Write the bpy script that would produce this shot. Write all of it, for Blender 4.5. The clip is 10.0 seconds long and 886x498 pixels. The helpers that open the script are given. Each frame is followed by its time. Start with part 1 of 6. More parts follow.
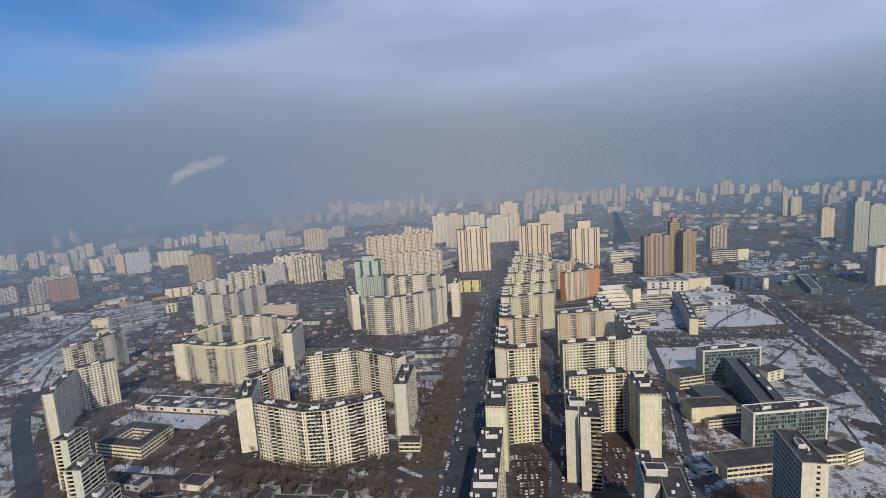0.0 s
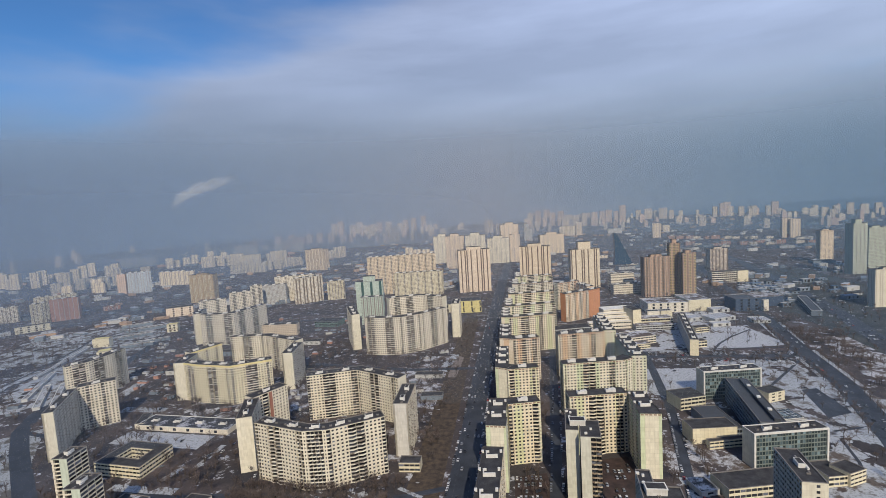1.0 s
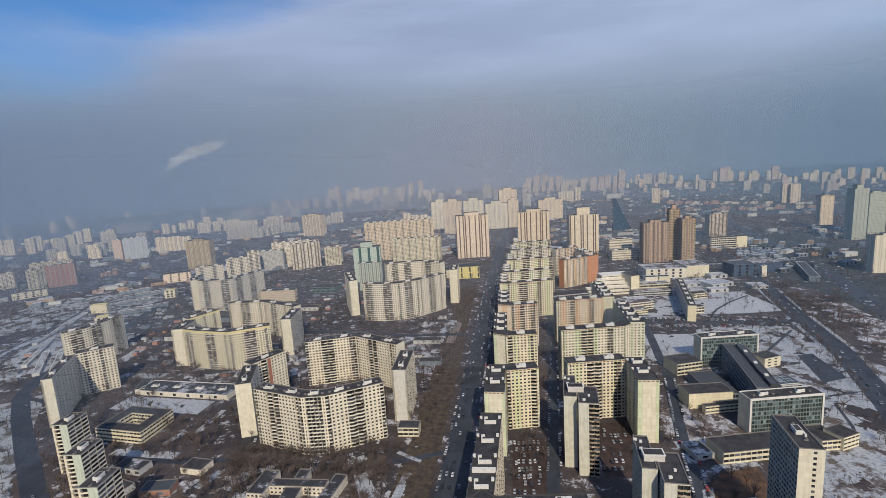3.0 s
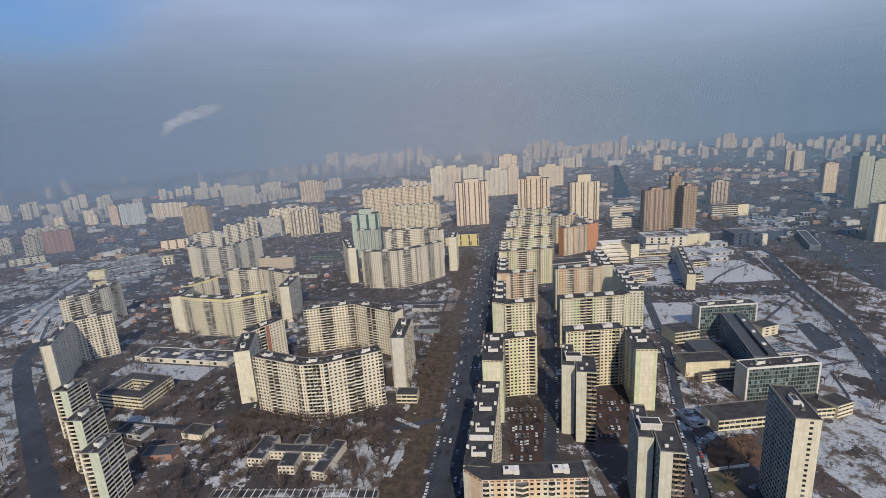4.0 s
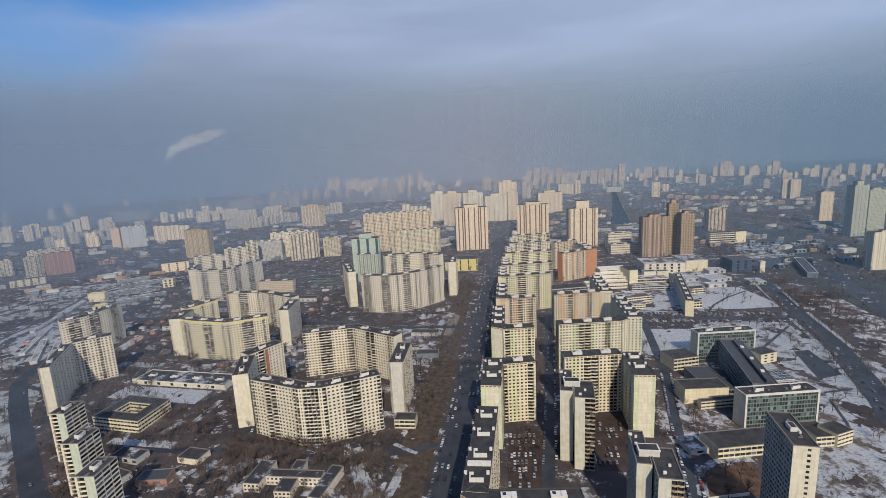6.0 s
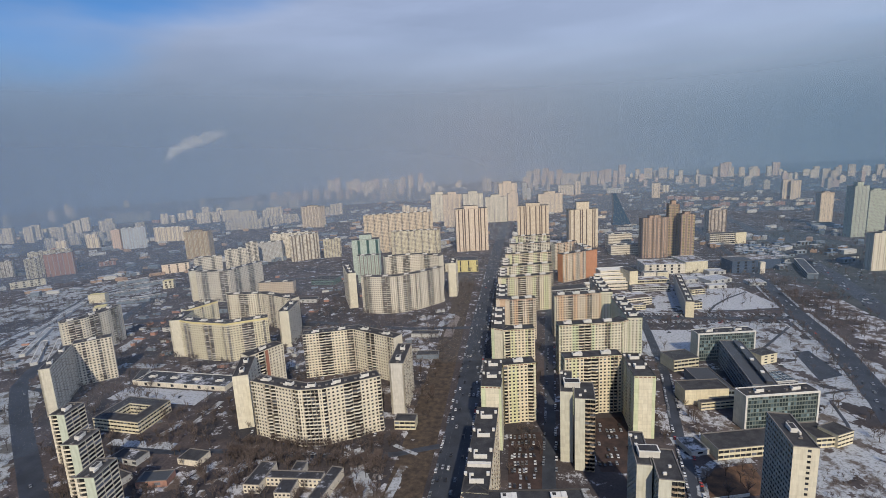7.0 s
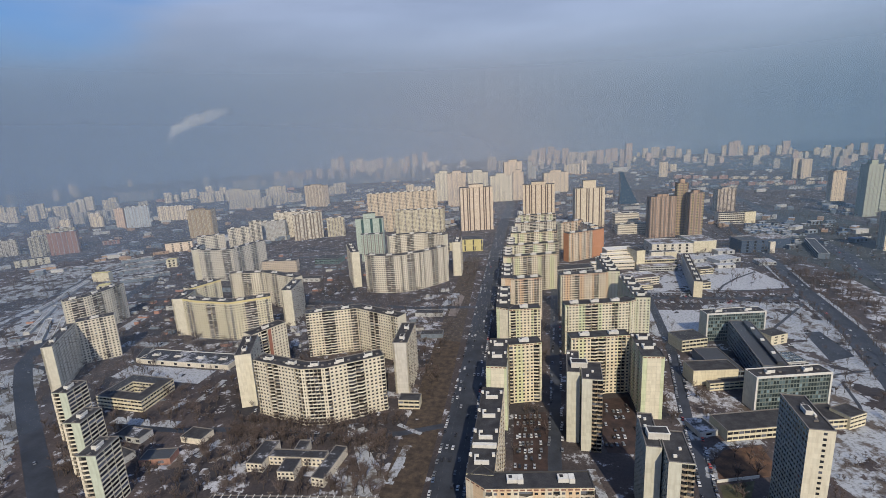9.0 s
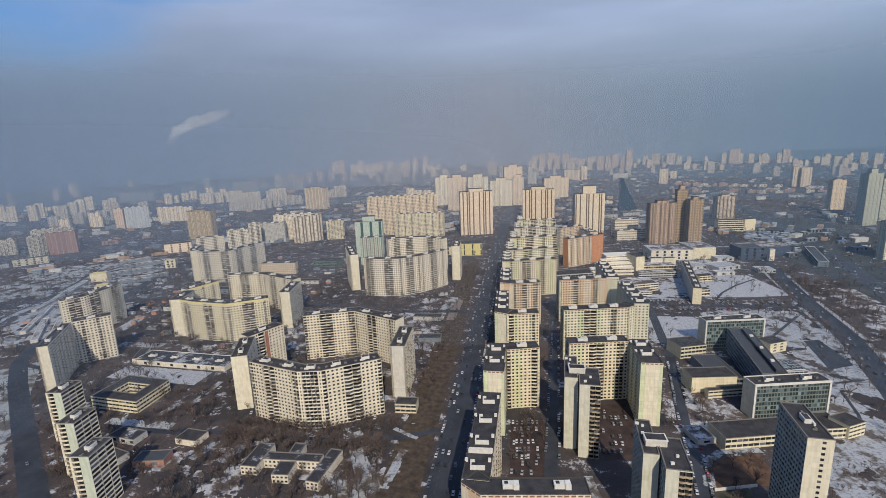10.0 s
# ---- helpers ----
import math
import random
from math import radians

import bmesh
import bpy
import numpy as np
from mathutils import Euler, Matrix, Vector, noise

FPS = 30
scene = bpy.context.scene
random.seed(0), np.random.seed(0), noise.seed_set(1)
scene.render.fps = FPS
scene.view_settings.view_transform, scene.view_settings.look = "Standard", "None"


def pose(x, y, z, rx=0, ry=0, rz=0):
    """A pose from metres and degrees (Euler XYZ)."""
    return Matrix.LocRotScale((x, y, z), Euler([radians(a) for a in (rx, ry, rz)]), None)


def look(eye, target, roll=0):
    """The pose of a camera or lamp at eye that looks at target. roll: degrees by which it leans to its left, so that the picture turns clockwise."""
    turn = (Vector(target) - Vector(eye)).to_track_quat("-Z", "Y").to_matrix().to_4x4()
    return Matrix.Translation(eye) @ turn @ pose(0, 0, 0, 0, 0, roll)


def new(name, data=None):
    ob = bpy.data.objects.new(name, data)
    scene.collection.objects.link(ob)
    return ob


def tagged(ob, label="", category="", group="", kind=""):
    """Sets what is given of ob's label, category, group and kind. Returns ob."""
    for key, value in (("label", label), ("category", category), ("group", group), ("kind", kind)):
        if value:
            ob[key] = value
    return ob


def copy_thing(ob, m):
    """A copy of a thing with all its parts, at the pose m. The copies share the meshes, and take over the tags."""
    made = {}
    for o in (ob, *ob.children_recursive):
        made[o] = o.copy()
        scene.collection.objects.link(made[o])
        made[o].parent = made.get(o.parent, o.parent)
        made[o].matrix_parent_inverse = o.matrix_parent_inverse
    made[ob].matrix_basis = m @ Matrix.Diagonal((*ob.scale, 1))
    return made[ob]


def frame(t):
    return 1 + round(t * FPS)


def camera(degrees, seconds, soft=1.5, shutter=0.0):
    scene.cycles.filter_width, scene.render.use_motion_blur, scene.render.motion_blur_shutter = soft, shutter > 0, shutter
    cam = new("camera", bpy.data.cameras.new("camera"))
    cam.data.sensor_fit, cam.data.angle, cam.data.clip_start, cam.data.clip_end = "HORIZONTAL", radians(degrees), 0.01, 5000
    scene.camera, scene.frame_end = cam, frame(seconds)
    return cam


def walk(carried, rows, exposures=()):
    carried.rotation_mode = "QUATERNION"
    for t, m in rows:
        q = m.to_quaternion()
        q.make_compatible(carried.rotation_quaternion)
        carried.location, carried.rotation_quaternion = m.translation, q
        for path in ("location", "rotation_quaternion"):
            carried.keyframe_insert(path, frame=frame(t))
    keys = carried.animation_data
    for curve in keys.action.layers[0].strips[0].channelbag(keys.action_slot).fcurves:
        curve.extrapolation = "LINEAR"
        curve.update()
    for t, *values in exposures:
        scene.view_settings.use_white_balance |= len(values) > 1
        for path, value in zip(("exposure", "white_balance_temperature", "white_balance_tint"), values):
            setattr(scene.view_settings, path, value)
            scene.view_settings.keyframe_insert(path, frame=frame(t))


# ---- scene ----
# A hovering camera 210 m over a winter city, nodding on its mount.
cam = camera(85.24, 10.0, soft=0.75)
# seconds, eye x, y, z, heading clockwise from the avenue, tilt down, lean
PATH = [
    (0, 0.78, -4.88, 210.56, -9.002, 7.938, -3.690),
    (0.5, 1.27, -9.43, 209.79, -8.941, 5.796, -3.478),
    (1, 1.50, -10.35, 209.92, -8.935, 5.415, -3.506),
    (1.5, 0.81, -9.38, 210.32, -8.883, 6.295, -3.548),
    (2, 0.61, -7.85, 210.27, -8.905, 7.042, -3.587),
    (3.5, -0.51, 0.04, 210.17, -8.973, 11.573, -3.439),
    (4, -0.63, 2.82, 210.22, -9.060, 13.516, -3.360),
    (4.5, -0.91, 3.34, 210.36, -8.993, 13.897, -3.208),
    (5, -0.44, 2.01, 210.67, -8.930, 12.858, -3.035),
    (5.5, 0.05, -1.23, 211.13, -8.871, 10.895, -2.894),
    (7, 0.49, -1.97, 211.17, -8.883, 10.447, -2.918),
    (7.5, 0.16, -0.04, 210.58, -9.033, 10.829, -2.968),
    (8, -0.50, 1.87, 209.55, -9.191, 11.305, -2.980),
    (8.5, -0.97, 4.18, 208.44, -9.349, 12.020, -2.977),
    (9, -1.30, 6.59, 207.73, -9.519, 12.796, -2.960),
    (9.5, -1.18, 8.24, 207.40, -9.576, 13.002, -2.795),
    (10, -0.67, 7.72, 206.82, -9.458, 12.292, -2.283),
]
walk(cam, [(t, pose(x, y, z, 90 - tilt, 0, -yaw) @ pose(0, 0, 0, 0, 0, lean)) for t, x, y, z, yaw, tilt, lean in PATH],
     exposures=[(0.0, 0.0), (10.0, 0.0)])

# ---- light: high haze, low late-winter sun from behind and to the right ----
SUN_ELEVATION, SUN_SIDE = 38.5, 16.0
sun_way = Vector((math.sin(radians(SUN_SIDE)) * math.cos(radians(SUN_ELEVATION)),
                  -math.cos(radians(SUN_SIDE)) * math.cos(radians(SUN_ELEVATION)),
                  math.sin(radians(SUN_ELEVATION))))
lamp = bpy.data.lights.new("sun", "SUN")
lamp.energy, lamp.angle, lamp.color = 4.0, radians(0.6), (1.0, 0.887, 0.705)
sun = new("sun", lamp)
sun.matrix_world = look(sun_way * 900 + Vector((0, 400, 0)), (0, 400, 0))

world = bpy.data.worlds.new("sky")
scene.world = world
world.use_nodes = True


def link(tree, a, b):
    tree.links.new(a, b)


def build_world():
    tree = world.node_tree
    nodes = tree.nodes
    nodes.clear()
    out = nodes.new("ShaderNodeOutputWorld")
    back = nodes.new("ShaderNodeBackground")
    sky = nodes.new("ShaderNodeTexSky")
    sky.sky_type, sky.sun_disc = "NISHITA", False
    sky.sun_elevation, sky.sun_rotation = radians(SUN_ELEVATION), radians(180 - SUN_SIDE)
    sky.air_density, sky.dust_density, sky.ozone_density = 1.0, 0.0, 6.0
    scale = nodes.new("ShaderNodeVectorMath")
    scale.operation = "SCALE"
    scale.inputs[3].default_value = SKY_STRENGTH
    link(tree, sky.outputs[0], scale.inputs[0])
    coord = nodes.new("ShaderNodeTexCoord")
    split = nodes.new("ShaderNodeSeparateXYZ")
    link(tree, coord.outputs["Generated"], split.inputs[0])
    # thin high cloud, drawn out sideways
    mapping = nodes.new("ShaderNodeMapping")
    mapping.inputs["Rotation"].default_value = (0, radians(-14), 0)
    mapping.inputs["Scale"].default_value = (1.0, 1.0, 3.4)
    mapping.inputs["Location"].default_value = CLOUD_SHIFT
    link(tree, coord.outputs["Generated"], mapping.inputs[0])
    cloud = nodes.new("ShaderNodeTexNoise")
    cloud.inputs["Scale"].default_value = 1.6
    cloud.inputs["Detail"].default_value = 5.0
    cloud.inputs["Roughness"].default_value = 0.5
    link(tree, mapping.outputs[0], cloud.inputs[0])
    # the cloud breaks up towards the west
    lean = nodes.new("ShaderNodeVectorMath")
    lean.operation = "DOT_PRODUCT"
    lean.inputs[1].default_value = CLEAR_WAY
    link(tree, coord.outputs["Generated"], lean.inputs[0])
    side = nodes.new("ShaderNodeMapRange")
    side.inputs["From Min"].default_value = 0.40
    side.inputs["From Max"].default_value = 0.82
    side.inputs["To Min"].default_value = 0.22
    side.inputs["To Max"].default_value = -0.42
    link(tree, lean.outputs["Value"], side.inputs[0])
    add = nodes.new("ShaderNodeMath")
    link(tree, cloud.outputs[0], add.inputs[0])
    link(tree, side.outputs[0], add.inputs[1])
    veil = nodes.new("ShaderNodeMapRange")
    veil.interpolation_type = "SMOOTHSTEP"
    veil.inputs["From Min"].default_value = 0.28
    veil.inputs["From Max"].default_value = 0.66
    veil.inputs["To Max"].default_value = 0.88
    link(tree, add.outputs[0], veil.inputs[0])
    tone = nodes.new("ShaderNodeValToRGB")
    tone.color_ramp.elements[0].position, tone.color_ramp.elements[0].color = 0.0, (0.32, 0.37, 0.45, 1)
    tone.color_ramp.elements[1].position, tone.color_ramp.elements[1].color = 0.42, (0.368, 0.436, 0.628, 1)
    top = tone.color_ramp.elements.new(1.0)
    top.color = (0.68, 0.92, 1.52, 1)
    link(tree, split.outputs[2], tone.inputs[0])
    # wisps of cirrus in the cloud sheet
    wisp_map = nodes.new("ShaderNodeMapping")
    wisp_map.inputs["Rotation"].default_value = (0, radians(-20), radians(8))
    wisp_map.inputs["Scale"].default_value = (1.0, 1.0, 6.0)
    link(tree, coord.outputs["Generated"], wisp_map.inputs[0])
    wisp = nodes.new("ShaderNodeTexNoise")
    wisp.inputs["Scale"].default_value = 2.4
    wisp.inputs["Detail"].default_value = 7.0
    wisp.inputs["Roughness"].default_value = 0.55
    link(tree, wisp_map.outputs[0], wisp.inputs[0])
    shade = nodes.new("ShaderNodeMapRange")
    shade.inputs["From Min"].default_value = 0.35
    shade.inputs["From Max"].default_value = 0.68
    shade.inputs["To Min"].default_value = 0.90
    shade.inputs["To Max"].default_value = 1.17
    link(tree, wisp.outputs[0], shade.inputs[0])
    wispy = nodes.new("ShaderNodeVectorMath")
    wispy.operation = "SCALE"
    link(tree, tone.outputs[0], wispy.inputs[0])
    link(tree, shade.outputs[0], wispy.inputs[3])
    mix = nodes.new("ShaderNodeMixRGB")
    link(tree, veil.outputs[0], mix.inputs[0])
    deep = nodes.new("ShaderNodeMixRGB")
    deep.blend_type = "MULTIPLY"
    deep.inputs[0].default_value = 1.0
    deep.inputs[2].default_value = (0.70, 1.03, 1.28, 1)
    link(tree, scale.outputs[0], deep.inputs[1])
    link(tree, deep.outputs[0], mix.inputs[1])
    link(tree, wispy.outputs[0], mix.inputs[2])
    # smog that thickens towards the horizon
    low = nodes.new("ShaderNodeMapRange")
    low.interpolation_type = "SMOOTHERSTEP"
    low.inputs["From Min"].default_value = -0.02
    low.inputs["From Max"].default_value = 0.265
    low.inputs["To Min"].default_value = 1.0
    low.inputs["To Max"].default_value = 0.0
    link(tree, split.outputs[2], low.inputs[0])
    smog = nodes.new("ShaderNodeMixRGB")
    smog.inputs[2].default_value = SMOG
    link(tree, low.outputs[0], smog.inputs[0])
    link(tree, mix.outputs[0], smog.inputs[1])
    # the sky is a little paler on the sun's side
    pale = nodes.new("ShaderNodeMapRange")
    pale.inputs["From Min"].default_value = -0.4
    pale.inputs["From Max"].default_value = 0.7
    pale.inputs["To Min"].default_value = 0.97
    pale.inputs["To Max"].default_value = 1.36
    link(tree, split.outputs[0], pale.inputs[0])
    whole = nodes.new("ShaderNodeVectorMath")
    whole.operation = "SCALE"
    link(tree, smog.outputs[0], whole.inputs[0])
    link(tree, pale.outputs[0], whole.inputs[3])
    link(tree, whole.outputs[0], back.inputs[0])
    link(tree, back.outputs[0], out.inputs[0])


SKY_STRENGTH = 0.09
CLOUD_SHIFT = (0.3, 0.2, 0.1)
CLEAR_WAY = (-0.65, 0.0, 0.85)
SMOG = (0.258, 0.308, 0.392, 1)
build_world()

# ---- materials ----


def material(name, rough=0.8, metal=0.0, base=(0.5, 0.5, 0.5)):
    m = bpy.data.materials.new(name)
    m.use_nodes = True
    shader = m.node_tree.nodes["Principled BSDF"]
    shader.inputs["Roughness"].default_value = rough
    shader.inputs["Metallic"].default_value = metal
    shader.inputs["Base Color"].default_value = (*base, 1)
    return m, m.node_tree, shader


def noise_node(tree, size, detail=4.0, rough=0.6, coords=None):
    """Noise whose features are about size metres across, in world space."""
    n = tree.nodes.new("ShaderNodeTexNoise")
    n.inputs["Scale"].default_value = 1.0 / size
    n.inputs["Detail"].default_value = detail
    n.inputs["Roughness"].default_value = rough
    if coords is None:
        geo = tree.nodes.new("ShaderNodeNewGeometry")
        coords = geo.outputs["Position"]
    link(tree, coords, n.inputs["Vector"])
    return n.outputs["Fac"]


def ramp(tree, fac, stops):
    r = tree.nodes.new("ShaderNodeValToRGB")
    while len(r.color_ramp.elements) < len(stops):
        r.color_ramp.elements.new(0.5)
    for e, (at, c) in zip(r.color_ramp.elements, stops):
        e.position, e.color = at, (*c, 1)
    link(tree, fac, r.inputs[0])
    return r.outputs[0]


def mix_colour(tree, fac, a, b, mode="MIX"):
    n = tree.nodes.new("ShaderNodeMixRGB")
    n.blend_type = mode
    for socket, value in ((n.inputs[0], fac), (n.inputs[1], a), (n.inputs[2], b)):
        if isinstance(value, (int, float)):
            socket.default_value = value
        elif isinstance(value, tuple):
            socket.default_value = (*value, 1)
        else:
            link(tree, value, socket)
    return n.outputs[0]


def bump(tree, shader, fac, strength=0.3, distance=0.1):
    b = tree.nodes.new("ShaderNodeBump")
    b.inputs["Strength"].default_value = strength
    b.inputs["Distance"].default_value = distance
    link(tree, fac, b.inputs["Height"])
    link(tree, b.outputs[0], shader.inputs["Normal"])


def panel_wall(name, colour, stripe=None, stripe_every=4, joint=0.62, seam=0.05, shift=0.0):
    """Precast panels: 3.2 by 2.8 m with grey joints, rain streaks, panels that differ a little; an optional painted
    vertical stripe."""
    m, tree, shader = material(name, 0.85)
    uv = tree.nodes.new("ShaderNodeUVMap").outputs[0]
    dark = tuple(c * 0.86 for c in colour)
    brick = tree.nodes.new("ShaderNodeTexBrick")
    brick.offset, brick.squash = 0.0, 1.0
    brick.inputs["Color1"].default_value = (*colour, 1)
    brick.inputs["Color2"].default_value = (*dark, 1)
    brick.inputs["Mortar"].default_value = (*(c * joint for c in colour), 1)
    brick.inputs["Scale"].default_value = 1.0
    brick.inputs["Mortar Size"].default_value = seam
    brick.inputs["Mortar Smooth"].default_value = 0.2
    brick.inputs["Bias"].default_value = -0.2
    brick.inputs["Brick Width"].default_value = 3.2
    brick.inputs["Row Height"].default_value = 2.8
    link(tree, uv, brick.inputs["Vector"])
    colour_out = brick.outputs["Color"]
    if stripe:
        split = tree.nodes.new("ShaderNodeSeparateXYZ")
        link(tree, uv, split.inputs[0])
        wave = tree.nodes.new("ShaderNodeMath")
        wave.operation = "PINGPONG"
        along = tree.nodes.new("ShaderNodeMath")
        along.inputs[1].default_value = shift
        link(tree, split.outputs[0], along.inputs[0])
        link(tree, along.outputs[0], wave.inputs[0])
        wave.inputs[1].default_value = 3.2 * stripe_every / 2
        near = tree.nodes.new("ShaderNodeMath")
        near.operation = "GREATER_THAN"
        link(tree, wave.outputs[0], near.inputs[0])
        near.inputs[1].default_value = 3.2 * stripe_every / 2 - 3.25
        colour_out = mix_colour(tree, near.outputs[0], colour_out, mix_colour(tree, 1.0, brick.outputs["Color"], stripe, "MULTIPLY"))
    stretch = tree.nodes.new("ShaderNodeMapping")
    stretch.inputs["Scale"].default_value = (1.0, 0.12, 1.0)
    link(tree, uv, stretch.inputs[0])
    streak = noise_node(tree, 1.3, 4, 0.65, stretch.outputs[0])
    grime = ramp(tree, streak, [(0.3, (0.80, 0.77, 0.73)), (0.62, (1, 1, 1))])
    blotch = ramp(tree, noise_node(tree, 9.0, 3), [(0.3, (0.88, 0.87, 0.86)), (0.7, (1, 1, 1))])
    colour_out = mix_colour(tree, 0.8, colour_out, grime, "MULTIPLY")
    colour_out = mix_colour(tree, 0.8, colour_out, blotch, "MULTIPLY")
    link(tree, colour_out, shader.inputs["Base Color"])
    bump(tree, shader, brick.outputs["Fac"], 0.4, -0.04)
    return m


def worn(name, a, b, size, rough=0.8, fine=None, bumpy=0.2):
    """A surface that wanders between two colours at two scales."""
    m, tree, shader = material(name, rough)
    c = ramp(tree, noise_node(tree, size, 5), [(0.35, a), (0.65, b)])
    c = mix_colour(tree, 0.45, c, ramp(tree, noise_node(tree, fine or size / 8, 3), [(0.3, (0.6, 0.6, 0.6)), (0.7, (1.25, 1.25, 1.25))]), "MULTIPLY")
    link(tree, c, shader.inputs["Base Color"])
    bump(tree, shader, noise_node(tree, fine or size / 8, 3), bumpy, 0.1)
    return m


def plain(name, colour, rough=0.6, metal=0.0):
    m, tree, shader = material(name, rough, metal, colour)
    c = ramp(tree, noise_node(tree, 1.5, 3), [(0.3, tuple(v * 0.85 for v in colour)), (0.7, tuple(min(1, v * 1.08) for v in colour))])
    link(tree, c, shader.inputs["Base Color"])
    return m


def glazing(name, colour=(0.030, 0.032, 0.038), rough=0.12):
    """Window glass with rooms of different darkness behind it."""
    m, tree, shader = material(name, rough)
    shader.inputs["Specular IOR Level"].default_value = 0.55
    info = tree.nodes.new("ShaderNodeObjectInfo").outputs["Random"]
    geo = tree.nodes.new("ShaderNodeNewGeometry").outputs["Random Per Island"]
    add = tree.nodes.new("ShaderNodeMath")
    link(tree, info, add.inputs[0])
    link(tree, geo, add.inputs[1])
    part_of = tree.nodes.new("ShaderNodeMath")
    part_of.operation = "FRACT"
    link(tree, add.outputs[0], part_of.inputs[0])
    c = ramp(tree, part_of.outputs[0], [(0.0, tuple(v * 0.5 for v in colour)), (0.7, colour), (0.9, tuple(v * 2.6 for v in colour)), (1.0, tuple(v * 5 for v in colour))])
    link(tree, c, shader.inputs["Base Color"])
    return m


CREAM = panel_wall("cream_panels", (0.73, 0.667, 0.525))
WHITE = panel_wall("white_panels", (0.73, 0.666, 0.54))
PLAIN_END = panel_wall("blank_end_panels", (0.69, 0.64, 0.505), seam=0.03, joint=0.8)
YELLOW = panel_wall("yellowish_panels", (0.755, 0.675, 0.50), (0.88, 0.98, 0.84), 5)
PINKISH = panel_wall("pinkish_panels", (0.74, 0.63, 0.48), (0.97, 0.80, 0.68), 5)
GREENED = panel_wall("green_striped_panels", (0.735, 0.682, 0.53), (0.84, 0.97, 0.83), 5, shift=8.0)
ROW_END = panel_wall("cream_end_panels_green_edges", (0.72, 0.67, 0.53), (0.92, 0.98, 0.905), 4, seam=0.03, joint=0.8, shift=6.0)
GREEN_END = panel_wall("pale_green_end_panels", (0.53, 0.575, 0.465), seam=0.03, joint=0.8)
GREY_END = panel_wall("greyish_end_panels", (0.60, 0.575, 0.52), seam=0.04, joint=0.75)
FAR_CREAM = panel_wall("far_cream_panels", (0.70, 0.60, 0.45))
FAR_PINK = panel_wall("far_pinkish_panels", (0.68, 0.50, 0.38))
ROSE = panel_wall("cream_panels_rose_stripes", (0.74, 0.655, 0.50), (0.97, 0.82, 0.70), 5)
ORANGE = panel_wall("orange_end_panels", (0.60, 0.27, 0.125))
OCHRE = panel_wall("ochre_panels", (0.50, 0.36, 0.19))
BROWN = panel_wall("brown_brick", (0.39, 0.275, 0.195))
BROWN_STRIPED = panel_wall("brown_brick_pale_stripes", (0.29, 0.20, 0.15), (1.75, 1.75, 1.65), 3)
CURTAIN = panel_wall("greenish_curtain_wall", (0.17, 0.20, 0.18), seam=0.03)
SLATE = panel_wall("blue_grey_cladding", (0.17, 0.205, 0.245), seam=0.03)
NAVY = panel_wall("dark_blue_cladding", (0.05, 0.075, 0.125), seam=0.03)
BROWNISH = panel_wall("pale_tan_panels", (0.72, 0.59, 0.45))
RED = panel_wall("red_brown_panels", (0.38, 0.208, 0.155))
# tower long sides: darkened and greyed in the colour for the shade there
SHADED_SIDE = panel_wall("shaded_side_panels", (0.31, 0.35, 0.335))
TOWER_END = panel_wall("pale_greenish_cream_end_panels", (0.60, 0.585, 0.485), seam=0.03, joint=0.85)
BLUE_GREY = panel_wall("pale_blue_grey_panels", (0.47, 0.51, 0.54))
RED_STRIP = panel_wall("red_stairwell_panels", (0.34, 0.15, 0.105))
GREY = panel_wall("grey_panels", (0.48, 0.48, 0.46))
TAN = panel_wall("tan_panels", (0.69, 0.57, 0.42))
PALE_YELLOW = panel_wall("pale_yellow_plaster", (0.70, 0.63, 0.45))
TEAL = plain("green_cladding", (0.10, 0.15, 0.13), 0.6)
STRONG_YELLOW = plain("yellow_cladding", (0.66, 0.56, 0.22), 0.6)
GLASS = glazing("window_glass")
GREEN_GLASS = glazing("green_curtain_glass", (0.045, 0.062, 0.066), 0.1)
TOWER_GLASS = plain("green_tower_glass", (0.032, 0.085, 0.070), 0.3)
HIGH_RISE = panel_wall("greenish_cream_panels", (0.50, 0.535, 0.42))
PALE_GREEN = panel_wall("pale_green_tower_panels", (0.50, 0.575, 0.48))
PALE_STRIP = plain("pale_yellow_strips", (0.62, 0.52, 0.32), 0.7)
STRIP = plain("brown_window_strips", (0.13, 0.088, 0.068), 0.4)
# next four: window glass paled in the colour with distance, for haze
DIM_GLASS = glazing("slightly_hazed_glass", (0.075, 0.072, 0.070), 0.3)
SOFT_GLASS = plain("haze_pale_far_windows", (0.225, 0.195, 0.165), 0.3)
MID_GLASS = plain("haze_pale_mid_windows", (0.15, 0.14, 0.13), 0.3)
FAR_STRIP = plain("hazed_window_strips", (0.34, 0.31, 0.28), 0.5)
BLUE_GLASS = plain("blue_curtain_glass", (0.02, 0.055, 0.10), 0.25)
ROOFING = worn("black_roofing", (0.017, 0.017, 0.020), (0.046, 0.045, 0.047), 6.0, 1.0)
COPING = plain("whitewashed_concrete", (0.60, 0.575, 0.52), 0.8)
ATTIC = plain("red_brown_attic_panels", (0.21, 0.105, 0.075), 0.8)
DARK_EDGE = plain("tarred_roof_edge", (0.05, 0.047, 0.045), 0.9)
EDGE = plain("weathered_roof_edge", (0.16, 0.145, 0.13), 0.8)


def balcony_panels(name, pale):
    """Parapets that their owners have clad and painted as they liked."""
    m, tree, shader = material(name, 0.8)
    own = tree.nodes.new("ShaderNodeNewGeometry").outputs["Random Per Island"]
    c = ramp(tree, own, pale)
    link(tree, c, shader.inputs["Base Color"])
    return m


